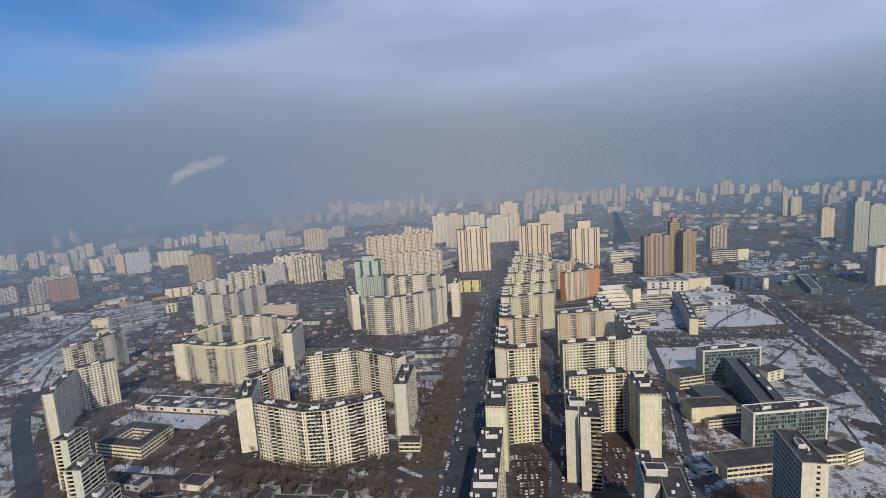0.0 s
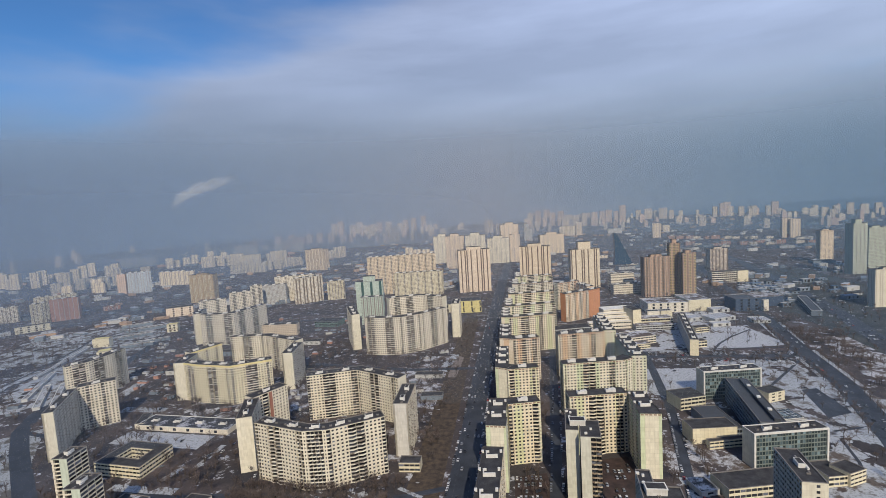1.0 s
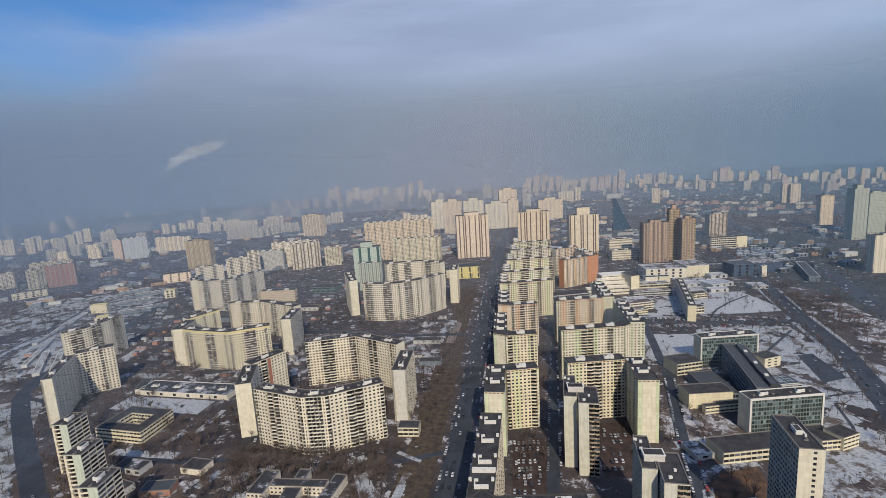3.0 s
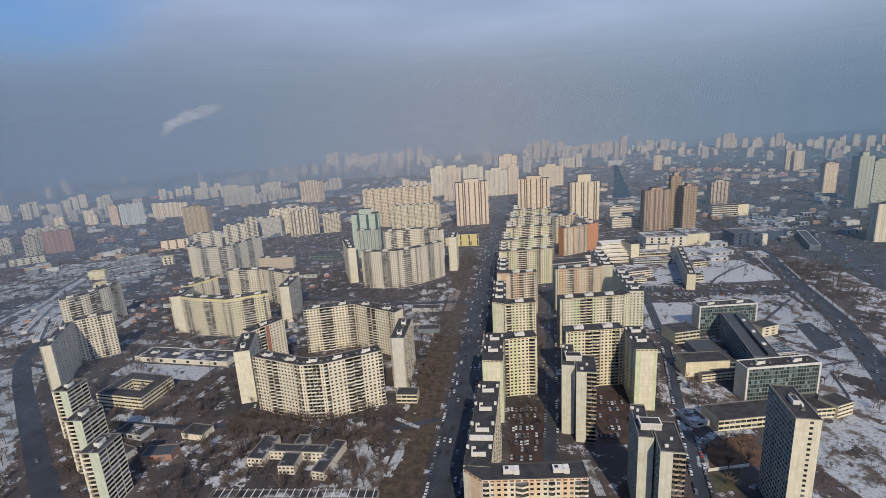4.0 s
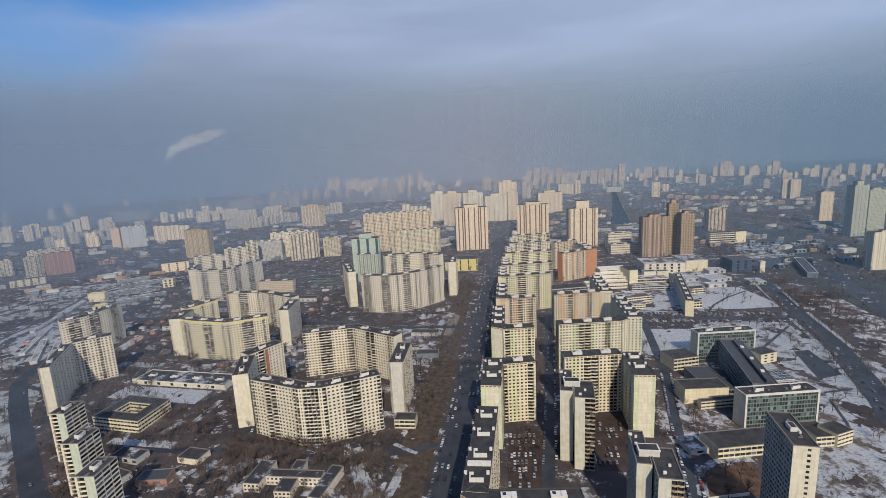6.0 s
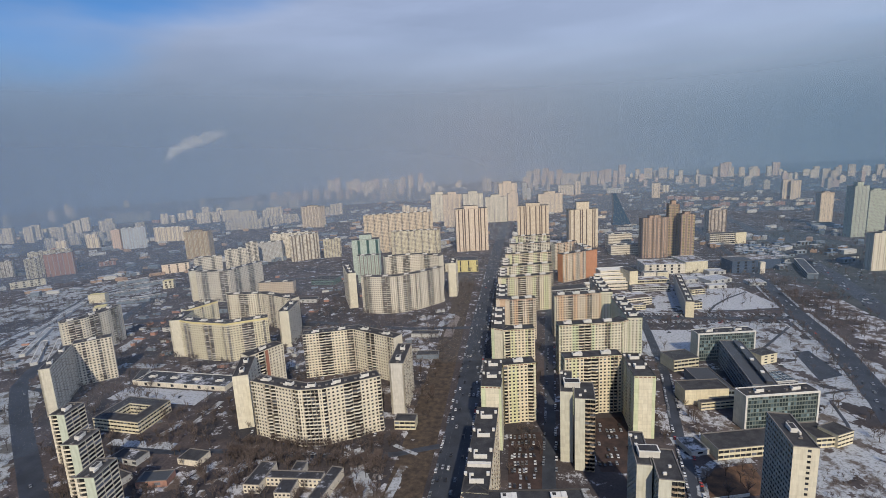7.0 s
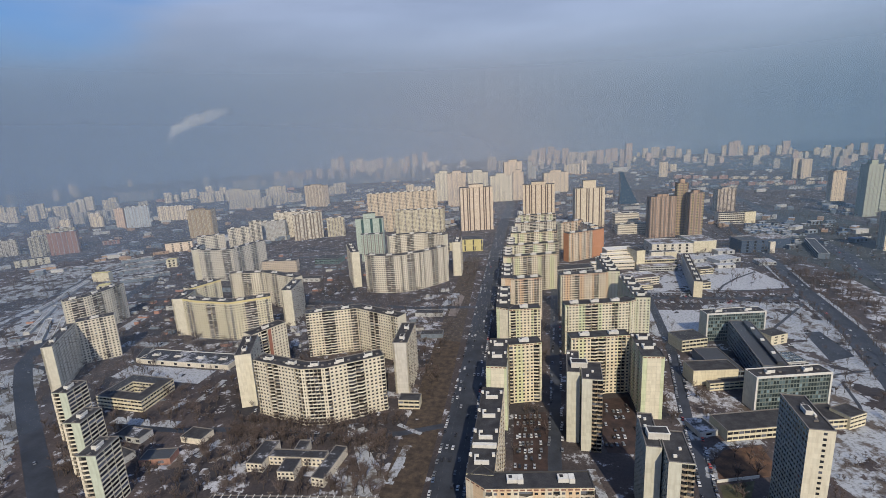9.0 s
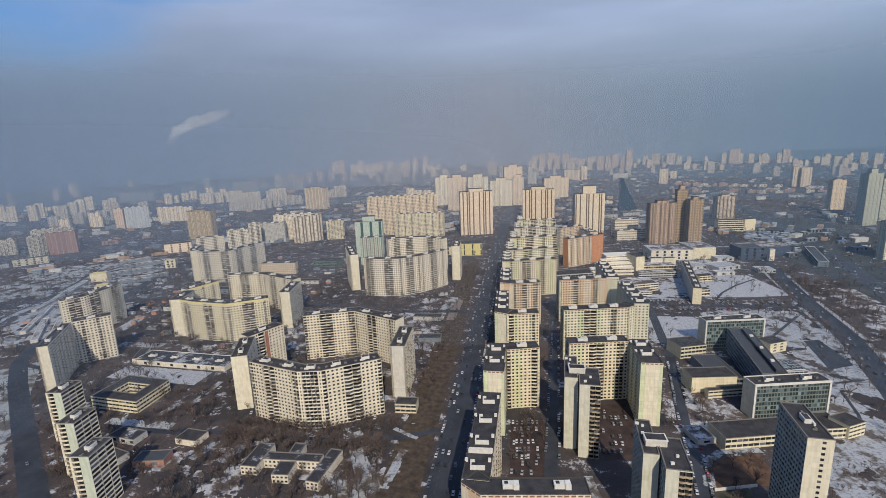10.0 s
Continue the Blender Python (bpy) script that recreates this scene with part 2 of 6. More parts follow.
RAIL = balcony_panels("mixed_balcony_panels", [(0.0, (0.68, 0.63, 0.52)), (0.58, (0.60, 0.55, 0.45)), (0.70, (0.17, 0.14, 0.115)), (0.84, (0.27, 0.225, 0.18)), (1.0, (0.60, 0.57, 0.50))])
CREAM_RAIL = balcony_panels("cream_balcony_panels", [(0.0, (0.70, 0.63, 0.49)), (0.5, (0.62, 0.55, 0.42)), (0.72, (0.30, 0.24, 0.18)), (1.0, (0.52, 0.46, 0.36))])
BROWN_RAIL = plain("brown_balcony_panels", (0.30, 0.22, 0.15), 0.8)
DULL_RAIL = balcony_panels("brown_and_tan_balcony_panels", [(0.0, (0.48, 0.42, 0.33)), (0.35, (0.36, 0.28, 0.19)), (0.6, (0.17, 0.125, 0.09)), (1.0, (0.46, 0.38, 0.24))])
YELLOW_RAIL = plain("ochre_balcony_panels", (0.55, 0.44, 0.22), 0.8)
# balcony floors coloured dark to deepen the shade in the openings
FLOOR = plain("shade_dark_concrete_floor", (0.085, 0.078, 0.070), 0.9)
ASPHALT = worn("damp_asphalt", (0.019, 0.023, 0.031), (0.038, 0.043, 0.054), 14.0, 0.75, 1.2)
LOTS = worn("dark_lots_and_grass", (0.020, 0.025, 0.028), (0.052, 0.054, 0.050), 30.0, 0.9, 3.0)
VERGE_DIRT = worn("trodden_dirt", (0.13, 0.105, 0.088), (0.22, 0.18, 0.155), 4.0, 0.95)
VERGE = worn("dead_grass_and_mud", (0.026, 0.019, 0.014), (0.082, 0.057, 0.037), 5.0, 0.95, 0.9)
MUD = worn("rusty_mud", (0.040, 0.022, 0.014), (0.135, 0.070, 0.036), 8.0, 0.95)
LAWN = worn("olive_winter_lawn", (0.040, 0.040, 0.020), (0.080, 0.075, 0.038), 5.0, 0.95)
BARK = worn("wet_bark", (0.045, 0.034, 0.028), (0.085, 0.065, 0.052), 1.5, 0.95)
TWIG = worn("bare_twigs", (0.075, 0.056, 0.049), (0.142, 0.108, 0.093), 12.0, 0.95)
PAINT = plain("lane_paint", (0.10, 0.10, 0.10), 0.8)
TYRE = plain("tyre_rubber", (0.02, 0.02, 0.02), 0.9)


def snow_material(name, white, soil, cover):
    m, tree, shader = material(name, 0.75)
    big = noise_node(tree, 16.0, 6, 0.7)
    c = ramp(tree, big, [(cover - 0.05, soil), (cover + 0.03, white)])
    fleck = ramp(tree, noise_node(tree, 2.2, 4, 0.7), [(0.36, (0.35, 0.32, 0.29)), (0.5, (1, 1, 1))])
    c = mix_colour(tree, 0.85, c, fleck, "MULTIPLY")
    link(tree, c, shader.inputs["Base Color"])
    bump(tree, shader, big, 0.3, 0.3)
    return m


SNOW = snow_material("trodden_snow", (0.335, 0.35, 0.362), (0.095, 0.075, 0.06), 0.465)
PARK_SNOW = snow_material("lawn_snow", (0.365, 0.375, 0.39), (0.12, 0.10, 0.085), 0.33)
FIELD_SNOW = snow_material("field_snow_with_scrub", (0.31, 0.325, 0.33), (0.10, 0.088, 0.07), 0.48)
ROOF_SNOW = snow_material("felt_roof_with_snow", (0.40, 0.40, 0.42), (0.03, 0.03, 0.034), 0.58)
THIN_SNOW = snow_material("thin_patchy_snow", (0.42, 0.42, 0.43), (0.085, 0.062, 0.048), 0.52)


def ground_material():
    m, tree, shader = material("city_ground", 0.95)
    big = noise_node(tree, 60.0, 6, 0.65)
    c = ramp(tree, big, [(0.34, (0.026, 0.026, 0.031)), (0.46, (0.045, 0.037, 0.038)), (0.60, (0.078, 0.060, 0.057)), (0.72, (0.042, 0.038, 0.040))])
    spots = noise_node(tree, 15.0, 7, 0.70)
    c = mix_colour(tree, ramp(tree, spots, [(0.575, (0, 0, 0)), (0.62, (0.9, 0.9, 0.9))]), c, (0.43, 0.44, 0.47))
    fine = ramp(tree, noise_node(tree, 2.0, 4, 0.7), [(0.3, (0.45, 0.45, 0.45)), (0.7, (1.3, 1.28, 1.25))])
    c = mix_colour(tree, 0.8, c, fine, "MULTIPLY")
    link(tree, c, shader.inputs["Base Color"])
    bump(tree, shader, spots, 0.4, 0.5)
    return m


GROUND = ground_material()
CAR_PAINTS = [plain("car_paint_" + n, c, 0.3) for n, c in
              (("white", (0.55, 0.55, 0.55)), ("silver", (0.30, 0.31, 0.33)), ("black", (0.02, 0.02, 0.022)), ("grey", (0.15, 0.16, 0.17)), ("red", (0.36, 0.04, 0.03)), ("blue", (0.06, 0.09, 0.15)))]

# ---- helpers for building ----


class Acc:
    """Gathers quads with coordinates along the wall, to become one mesh."""

    def __init__(self):
        self.v, self.f, self.uv = [], [], []

    def quad(self, a, b, c, d, uv=((0, 0), (1, 0), (1, 1), (0, 1))):
        n = len(self.v)
        self.v += [tuple(a), tuple(b), tuple(c), tuple(d)]
        self.f.append((n, n + 1, n + 2, n + 3))
        self.uv += uv

    def wall(self, a, b, z0, z1, u0=0.0):
        """An upright quad over the plan line a-b; its outside lies to the right of the way from a to b."""
        w = math.hypot(b[0] - a[0], b[1] - a[1])
        self.quad((*a, z0), (*b, z0), (*b, z1), (*a, z1), ((u0, z0), (u0 + w, z0), (u0 + w, z1), (u0, z1)))

    def box(self, x0, y0, z0, x1, y1, z1, at=(0, 0), turn=0.0):
        """A closed box, turned by some degrees about the upright line through at."""
        c, s = math.cos(radians(turn)), math.sin(radians(turn))

        def p(x, y):
            return (at[0] + c * x - s * y, at[1] + s * x + c * y)
        q = [p(x0, y0), p(x1, y0), p(x1, y1), p(x0, y1)]
        for n in range(4):
            self.wall(q[n], q[(n + 1) % 4], z0, z1)
        self.quad(*[(*k, z1) for k in q], uv=[(k[0], k[1]) for k in q])
        self.quad(*[(*k, z0) for k in reversed(q)], uv=[(k[0], k[1]) for k in reversed(q)])

    def mesh(self, name):
        me = bpy.data.meshes.new(name)
        me.from_pydata(self.v, [], self.f)
        layer = me.uv_layers.new(name="UVMap")
        layer.data.foreach_set("uv", np.array(self.uv, np.float32).ravel())
        return me


def part(name, shape, mat, parent, label="", kind=""):
    """Links an Acc, a bmesh or a mesh as one object under parent."""
    if isinstance(shape, Acc):
        if not shape.f:
            return None
        me = shape.mesh(name)
    elif isinstance(shape, bmesh.types.BMesh):
        me = bpy.data.meshes.new(name)
        shape.to_mesh(me)
        shape.free()
    else:
        me = shape
    if mat is not None and not me.materials:
        me.materials.append(mat)
    ob = new(name, me)
    if parent is not None:
        ob.parent = parent
        ob.matrix_parent_inverse = parent.matrix_basis.inverted()
    return tagged(ob, label=label, kind=kind)


FOOTPRINTS = []


def inside(x, y, margin=0.0):
    for pts in FOOTPRINTS:
        hit = True
        for (ax, ay), (bx, by) in zip(pts, pts[1:] + pts[:1]):
            w = math.hypot(bx - ax, by - ay) or 1
            if ((bx - ax) * (y - ay) - (by - ay) * (x - ax)) / w < -margin:
                hit = False
                break
        if hit:
            return True
    return False


PANES = {}


def pane_mesh(w, h, mat):
    """A double window: two casements of glass in a painted frame, standing in its opening."""
    key = (round(w, 1), round(h, 1), mat.name)
    if key not in PANES:
        a = Acc()
        a.box(-w / 2, -0.05, 0, w / 2, 0.0, h)
        me = a.mesh("window")
        me.materials.append(mat)
        PANES[key] = me
    return PANES[key]


def coping_mesh(rim, z, height):
    """One closed kerb round a roof: an outer lip, a top and an inner face, mitred at the corners."""
    n = len(rim)
    rim = [Vector(p) for p in rim]
    v, f = [], []
    for k in range(n):
        a, b = (rim[k] - rim[k - 1]).normalized(), (rim[(k + 1) % n] - rim[k]).normalized()
        m = Vector((-a.y - b.y, a.x + b.x)).normalized()
        m /= max(0.4, m.dot(Vector((-a.y, a.x))))
        o, i = rim[k] - m * 0.14, rim[k] + m * 0.4
        v += [(*o, height - 0.22), (*o, height), (*i, height), (*i, z)]
    for k in range(n):
        p, q = 4 * k, 4 * ((k + 1) % n)
        f += [(p + j, q + j, q + j + 1, p + j + 1) for j in range(3)]
    me = bpy.data.meshes.new("coping")
    me.from_pydata(v, [], f)
    return me


class Block:
    """A building put together from wings. Each wing is a plan line walked with its outside on the right."""

    def __init__(self, name, label, category, at, group="", windows=0):
        self.root = tagged(new(name), label, category, group)
        self.root.location = (at[0], at[1], 0)
        self.wings, self.detailed = 0, windows > 20
        self.left = windows  # windows still to be built as parts of their own

    def facade(self, a, b, z0, floors, fh, pattern, acc, bay=3.2, sill=0.85, head=0.4, top=0.0):
        """One front. w window, W wide window, b loggia, n narrow window, v glazed strip, . blank."""
        w = math.hypot(b[0] - a[0], b[1] - a[1])
        ux, uy = (b[0] - a[0]) / w, (b[1] - a[1]) / w
        nx, ny = uy, -ux
        count = max(1, round(w / bay))
        bw = w / count
        bays, k = [], 0
        while k < count:
            c = pattern[len(bays) % len(pattern)]
            if c == "B" and k + 2 > count:
                c = "w"
            bays.append((c, k * bw, (k + (2 if c == "B" else 1)) * bw))
            k += 2 if c == "B" else 1
        z1 = z0 + floors * fh
        if pattern == ".":
            acc["wall"].wall(a, b, z0, z1 + top)
            return

        def at(u, d=0.0):
            return (a[0] + ux * u + nx * d, a[1] + uy * u + ny * d)
        wall, glass, rail = acc["wall"], acc["glass"], acc["rail"]
        if top:
            wall.wall(a, b, z1, z1 + top)
        for c, u0, u1 in bays:
            if c == ".":
                wall.wall(at(u0), at(u1), z0, z1, u0)
                continue
            if c in "bB":
                back, bow = (-1.5, 0.62) if c == "b" else (-1.9, 1.15)
                wall.wall(at(u0), at(u0, back), z0, z1)
                wall.wall(at(u1, back), at(u1), z0, z1)
                wall.wall(at(u0, back), at(u1, back), z0, z1, u0)
                for f in range(floors):
                    z = z0 + f * fh
                    glass.wall(at(u0 + 0.12, back + 0.05), at(u1 - 0.12, back + 0.05), z + 0.05, z + fh - 0.2)
                    # bowed parapet: two faces that meet in the middle
                    knots = [at(u0, 0.15), at((u0 + u1) / 2, bow), at(u1, 0.15)]
                    lid = [at(u0, 0.05), at((u0 + u1) / 2, bow - 0.12), at(u1, 0.05)]
                    for p, q, pi, qi in zip(knots, knots[1:], lid, lid[1:]):
                        rail.wall(p, q, z - 0.15, z + 0.95)
                        rail.wall(qi, pi, z, z + 0.95)
                        rail.quad((*p, z + 0.95), (*q, z + 0.95), (*qi, z + 0.95), (*pi, z + 0.95))
                    s, r = at(u0, back), at(u1, back)
                    acc["floor"].quad((*knots[0], z), (*knots[2], z), (*r, z), (*s, z))
                    rail.quad((*s, z - 0.15), (*r, z - 0.15), (*knots[2], z - 0.15), (*knots[0], z - 0.15))
                continue
            if c == "v":
                e = bw * 0.22
                wall.wall(at(u0), at(u0 + e), z0, z1, u0)
                wall.wall(at(u1 - e), at(u1), z0, z1, u1 - e)
                wall.wall(at(u0 + e), at(u0 + e, -0.5), z0, z1)
                wall.wall(at(u1 - e, -0.5), at(u1 - e), z0, z1)
                glass.wall(at(u0 + e, -0.5), at(u1 - e, -0.5), z0, z1)
                continue
            half = {"w": 0.80, "W": 1.2, "n": 0.4, "o": bw / 2 - 0.15}[c]
            half = min(half, bw / 2 - 0.1)
            m = (u0 + u1) / 2
            wall.wall(at(u0), at(m - half), z0, z1, u0)
            wall.wall(at(m + half), at(u1), z0, z1, m + half)
            low = z0
            for f in range(floors):
                s, h = z0 + f * fh + sill, z0 + (f + 1) * fh - head
                wall.wall(at(m - half), at(m + half), low, s, m - half)
                low = h
                p, q = at(m - half), at(m + half)
                pi, qi = at(m - half, -0.22), at(m + half, -0.22)
                wall.quad((*p, s), (*q, s), (*qi, s), (*pi, s))
                wall.quad((*pi, h), (*qi, h), (*q, h), (*p, h))
                wall.wall(p, pi, s, h)
                wall.wall(qi, q, s, h)
                if self.left > 0 and (nx * -at(m)[0] + ny * -at(m)[1]) > 0:
                    self.left -= 1
                    ob = new("window", pane_mesh(2 * half, h - s, self.glazing))
                    ob.matrix_world = Matrix(((ux, -nx, 0, at(m, -0.2)[0]), (uy, -ny, 0, at(m, -0.2)[1]), (0, 0, 1, s), (0, 0, 0, 1)))
                    self.panes.append(ob)
                else:
                    glass.wall(pi, qi, s, h)
            wall.wall(at(m - half), at(m + half), low, z1, m - half)

    def wing(self, pts, depth, height, floors, pattern, mat, rail=RAIL, glass=GLASS, ends=(".", "."), back=None, end_mat=None,
             attic=False, houses=1, base=0.0, bay=3.2, sill=0.98, head=0.5, roof=ROOFING, edge=None, band=None, closed=False, far=False):
        edge = edge or (DARK_EDGE if attic else EDGE)
        pts = [Vector(p) for p in pts]
        height -= 0.06 * self.wings
        self.wings += 1
        if closed:
            pts = [pts[-1], *pts, pts[0]]
        n = len(pts)
        ways = [(pts[k + 1] - pts[k]).normalized() for k in range(n - 1)]
        inner = []
        for k in range(n):
            w0, w1 = ways[max(0, k - 1)], ways[min(n - 2, k)]
            n0, n1 = Vector((-w0.y, w0.x)), Vector((-w1.y, w1.x))
            m = (n0 + n1).normalized()
            inner.append(pts[k] + m * (depth / max(0.5, m.dot(n0))))
        if closed:
            pts, inner, ways, n = pts[1:], inner[1:], ways[1:], n - 1
            inner[-1] = inner[0]
        for k in range(n - 1):
            FOOTPRINTS.append([tuple(pts[k]), tuple(pts[k + 1]), tuple(inner[k + 1]), tuple(inner[k])])
        acc = {"wall": Acc(), "glass": Acc(), "rail": Acc(), "floor": Acc(), "band": Acc(), "attic": Acc()}
        rear = acc if far else dict(acc, wall=Acc())
        self.panes = []
        self.glazing = glass
        top = 2.0 if attic else 0.9
        fh = (height - base - top) / floors
        for k in range(n - 1):
            front = pattern if isinstance(pattern, str) else pattern[k]
            self.facade(pts[k], pts[k + 1], base, floors, fh, front, acc, bay, sill, head, top)
            self.facade(inner[k + 1], inner[k], base, floors, fh, back or front, rear, bay, sill, head, top)
            if band:
                w = ways[k]
                o = Vector((w.y, -w.x)) * 0.06
                acc["band"].wall(pts[k] + o, pts[k + 1] + o, height - 2.6, height - 0.3)
        for k, (a, b) in enumerate(() if closed else ((inner[0], pts[0]), (pts[-1], inner[-1]))):
            if ends[k] == ".":
                blank = acc["wall"] if far else Acc()
                blank.wall(a, b, base, height)
                if not far:
                    part("end_wall", blank, end_mat or mat, self.root)
            else:
                own = dict(acc, wall=Acc())
                self.facade(a, b, base, floors, fh, ends[k], own, bay, sill, head, top)
                part("end_wall", own["wall"], end_mat or mat, self.root)
        deck = Acc()
        z = height - 0.55
        for k in range(n - 1):
            a, b, c, d = pts[k], pts[k + 1], inner[k + 1], inner[k]
            deck.quad((*a, z), (*b, z), (*c, z), (*d, z), [tuple(a), tuple(b), tuple(c), tuple(d)])
        rims = [[tuple(p) for p in pts[:-1]], [tuple(p) for p in reversed(inner[:-1])]] if closed else [[tuple(p) for p in pts] + [tuple(p) for p in reversed(inner)]]
        if attic:
            for k in range(n - 1):
                a, b = pts[k], pts[k + 1]
                length = (b - a).length
                w = ways[k]
                o = Vector((w.y, -w.x)) * 0.04
                m = max(1, round(length / 3.2))
                for j in range(m):
                    p, q = a + w * (length * (j + 0.15) / m) + o, a + w * (length * (j + 0.85) / m) + o
                    acc["attic"].wall(p, q, height - 1.6, height - 0.7)
        walls = part("wall", acc["wall"], mat, self.root)
        if not far:
            part("rear_wall", rear["wall"], mat, self.root)
        part("cornice", acc["band"], band, self.root)
        part("attic_band", acc["attic"], ATTIC, self.root, "red-brown panels under the roof edge", "stuff")
        part("balcony", acc["rail"], rail, self.root, kind="stuff")
        part("balcony_floor", acc["floor"], FLOOR, self.root, "concrete balcony floors coloured dark like their shaded recesses", kind="stuff")
        part("window_glass", acc["glass"], glass, self.root, kind="stuff")
        for ob in self.panes:
            ob.parent = walls
        top_part = part("roof", deck, roof, self.root)
        for rim in () if far else rims:
            part("coping", coping_mesh(rim, z, height), edge, self.root)
        # lift houses and vents along the roof
        for k in range(n - 1):
            a, b, c, d = pts[k], pts[k + 1], inner[k + 1], inner[k]
            length = (b - a).length
            if length < (18 if attic else 12) or not houses:
                continue
            turn = math.degrees(math.atan2(ways[k].y, ways[k].x))
            count = max(1, int(length / (20.5 if attic else 26) + 0.5)) * houses
            across = attic and abs(ways[k].y) > 0.7
            for j in range(count):
                f = (j + 0.5) / count
                m = (a.lerp(b, f) * 0.5 + d.lerp(c, f) * 0.5)
                h = Acc()
                t = Acc()
                if attic:
                    # an angled white screen wall round a felt-covered machine room
                    if across:
                        turn = 4.0
                        h.box(-3.1, -2.9, z, 3.6, -2.2, z + 2.3, m, turn)
                        h.box(-3.8, -2.9, z, -3.1, 2.4, z + 2.3, m, turn)
                        h.box(-3.1, 1.8, z, -1.6, 2.4, z + 2.3, m, turn)
                        t.box(-3.1, -2.2, z, 1.0, 1.4, z + 1.2, m, turn)
                    else:
                        h.box(-3.8, -1.9, z, 1.2, 1.9, z + 2.0, m, turn)
                        h.box(1.2, -2.5, z, 3.8, 1.4, z + 2.5, m, turn)
                        t.box(-2.9, -0.6, z + 2.0, -1.2, 1.3, z + 2.12, m, turn)
                else:
                    h.box(-3.0, -1.7, z, 3.0, 1.7, z + 2.3, m, turn)
                    h.box(-4.6, -2.6, z, -1.0, -1.7, z + 1.2, m, turn)
                    t.box(-2.6, -1.3, z + 2.3, 2.6, 1.3, z + 2.4, m, turn)
                house = part("lift_house", h, COPING, self.root, "whitewashed rooftop lift house")
                if attic:
                    for e in (-1, 1) if across else ():
                        hood = Acc()
                        hood.box(e * (depth / 2 - 0.9) - 0.8, 3.2, z, e * (depth / 2 - 0.9) + 0.8, 4.8, z + 1.5, m, turn)
                        part("vent", hood, COPING, house)
                if far:
                    continue
                part("cap", t, ROOFING, house)
                for e in () if attic else (-0.30, 0.27):
                    v = a.lerp(b, min(0.97, max(0.03, f + e * 26 / length))) * 0.6 + d.lerp(c, min(0.97, max(0.03, f + e * 26 / length))) * 0.4
                    if self.detailed:
                        vent = Acc()
                        vent.box(-0.9, -0.45, z, 0.9, 0.45, z + 1.0, v, turn)
                        vent.box(-0.9, 0.45, z, -0.2, 1.5, z + 0.7, v, turn)
                        part("vent", vent, EDGE, self.root, "grey concrete roof vent")
        return self

# ---- the large structure ----


def sheet(name, pts, z, mat, label, kind="structure", category="ground"):
    """A flat piece of ground with a skirt down into the soil."""
    n = len(pts)
    me_v = [(x, y, z) for x, y in pts] + [(x, y, -0.3) for x, y in pts]
    me = bpy.data.meshes.new(name)
    me.from_pydata(me_v, [], [tuple(range(n))] + [(k, k + n, (k + 1) % n + n, (k + 1) % n) for k in range(n)])
    me.materials.append(mat)
    return tagged(new(name, me), label, category, kind=kind)


def strip(name, line, width, z, mat, label, category="road", kind="structure"):
    """A road along a line of plan points, with square shoulders."""
    pts = [Vector(p) for p in line]
    left, right = [], []
    for k, p in enumerate(pts):
        w = (pts[min(k + 1, len(pts) - 1)] - pts[max(k - 1, 0)]).normalized()
        s = Vector((-w.y, w.x)) * width / 2
        left.append(p + s)
        right.append(p - s)
    v, f = [], []
    for a, b in zip(left, right):
        v += [(*b, z), (*a, z), (*b, z - 0.4), (*a, z - 0.4)]
    for k in range(len(pts) - 1):
        o, e = 4 * k, 4 * k + 4
        f += [(o, e, e + 1, o + 1), (o + 2, e + 2, e, o), (o + 1, e + 1, e + 3, o + 3)]
    me = bpy.data.meshes.new(name)
    me.from_pydata(v, [], f)
    me.materials.append(mat)
    return tagged(new(name, me), label, category, kind=kind)


plane = bpy.data.meshes.new("ground")
plane.from_pydata([(-6000, -1500, 0), (6000, -1500, 0), (6000, 7000, 0), (-6000, 7000, 0)], [], [(0, 1, 2, 3)])
plane.materials.append(GROUND)
tagged(new("ground", plane), "brown thawing city ground with mud, dead grass and old snow", "ground", kind="structure")

ROADS = []


def road(line, width, label, z=0.12):
    ROADS.append((line, width))
    return strip("road", line, width, z, ASPHALT, label)


road([(-48, -200), (-48, 240), (-47, 420), (-49, 600), (-48, 830), (-46, 1100), (-30, 1700), (20, 3000)], 23, "wide dark avenue with traffic between housing blocks", 0.16)
road([(-270, 200), (-330, 246), (-400, 300), (-470, 355), (-520, 398), (-548, 440), (-560, 500), (-585, 600), (-640, 760)], 15, "dark curving road below the slab blocks", 0.13)
road([(215, 200), (290, 400), (325, 520), (345, 640), (372, 770), (405, 960), (450, 1250), (560, 1900)], 22, "broad diagonal highway past the snowy park", 0.17)
road([(95, 150), (101, 252), (107, 290), (116, 346), (138, 455), (150, 560), (158, 640)], 9, "narrow side street lined with parked cars", 0.12)
road([(12, 120), (18, 290), (25, 380), (30, 470), (36, 560), (48, 760)], 9, "yard street between the two rows of panel blocks", 0.11)
road([(-210, 306), (-150, 303), (-92, 309), (-60, 322)], 6, "yard lane below the curved block", 0.10)
road([(-520, 398), (-440, 380), (-400, 330), (-330, 300), (-260, 300), (-210, 306)], 6, "yard lane by the school", 0.10)
road([(100, 612), (160, 618), (340, 616)], 10, "cross street with parked cars by the park", 0.14)
road([(-60, 580), (-140, 575), (-280, 600), (-420, 620), (-560, 600)], 9, "cross street between the curved blocks", 0.14)
road([(-60, 905), (-300, 880), (-640, 800)], 9, "cross street before the green tower", 0.14)
road([(-36, 860), (120, 900), (400, 935)], 10, "cross street at the shopping centre", 0.14)
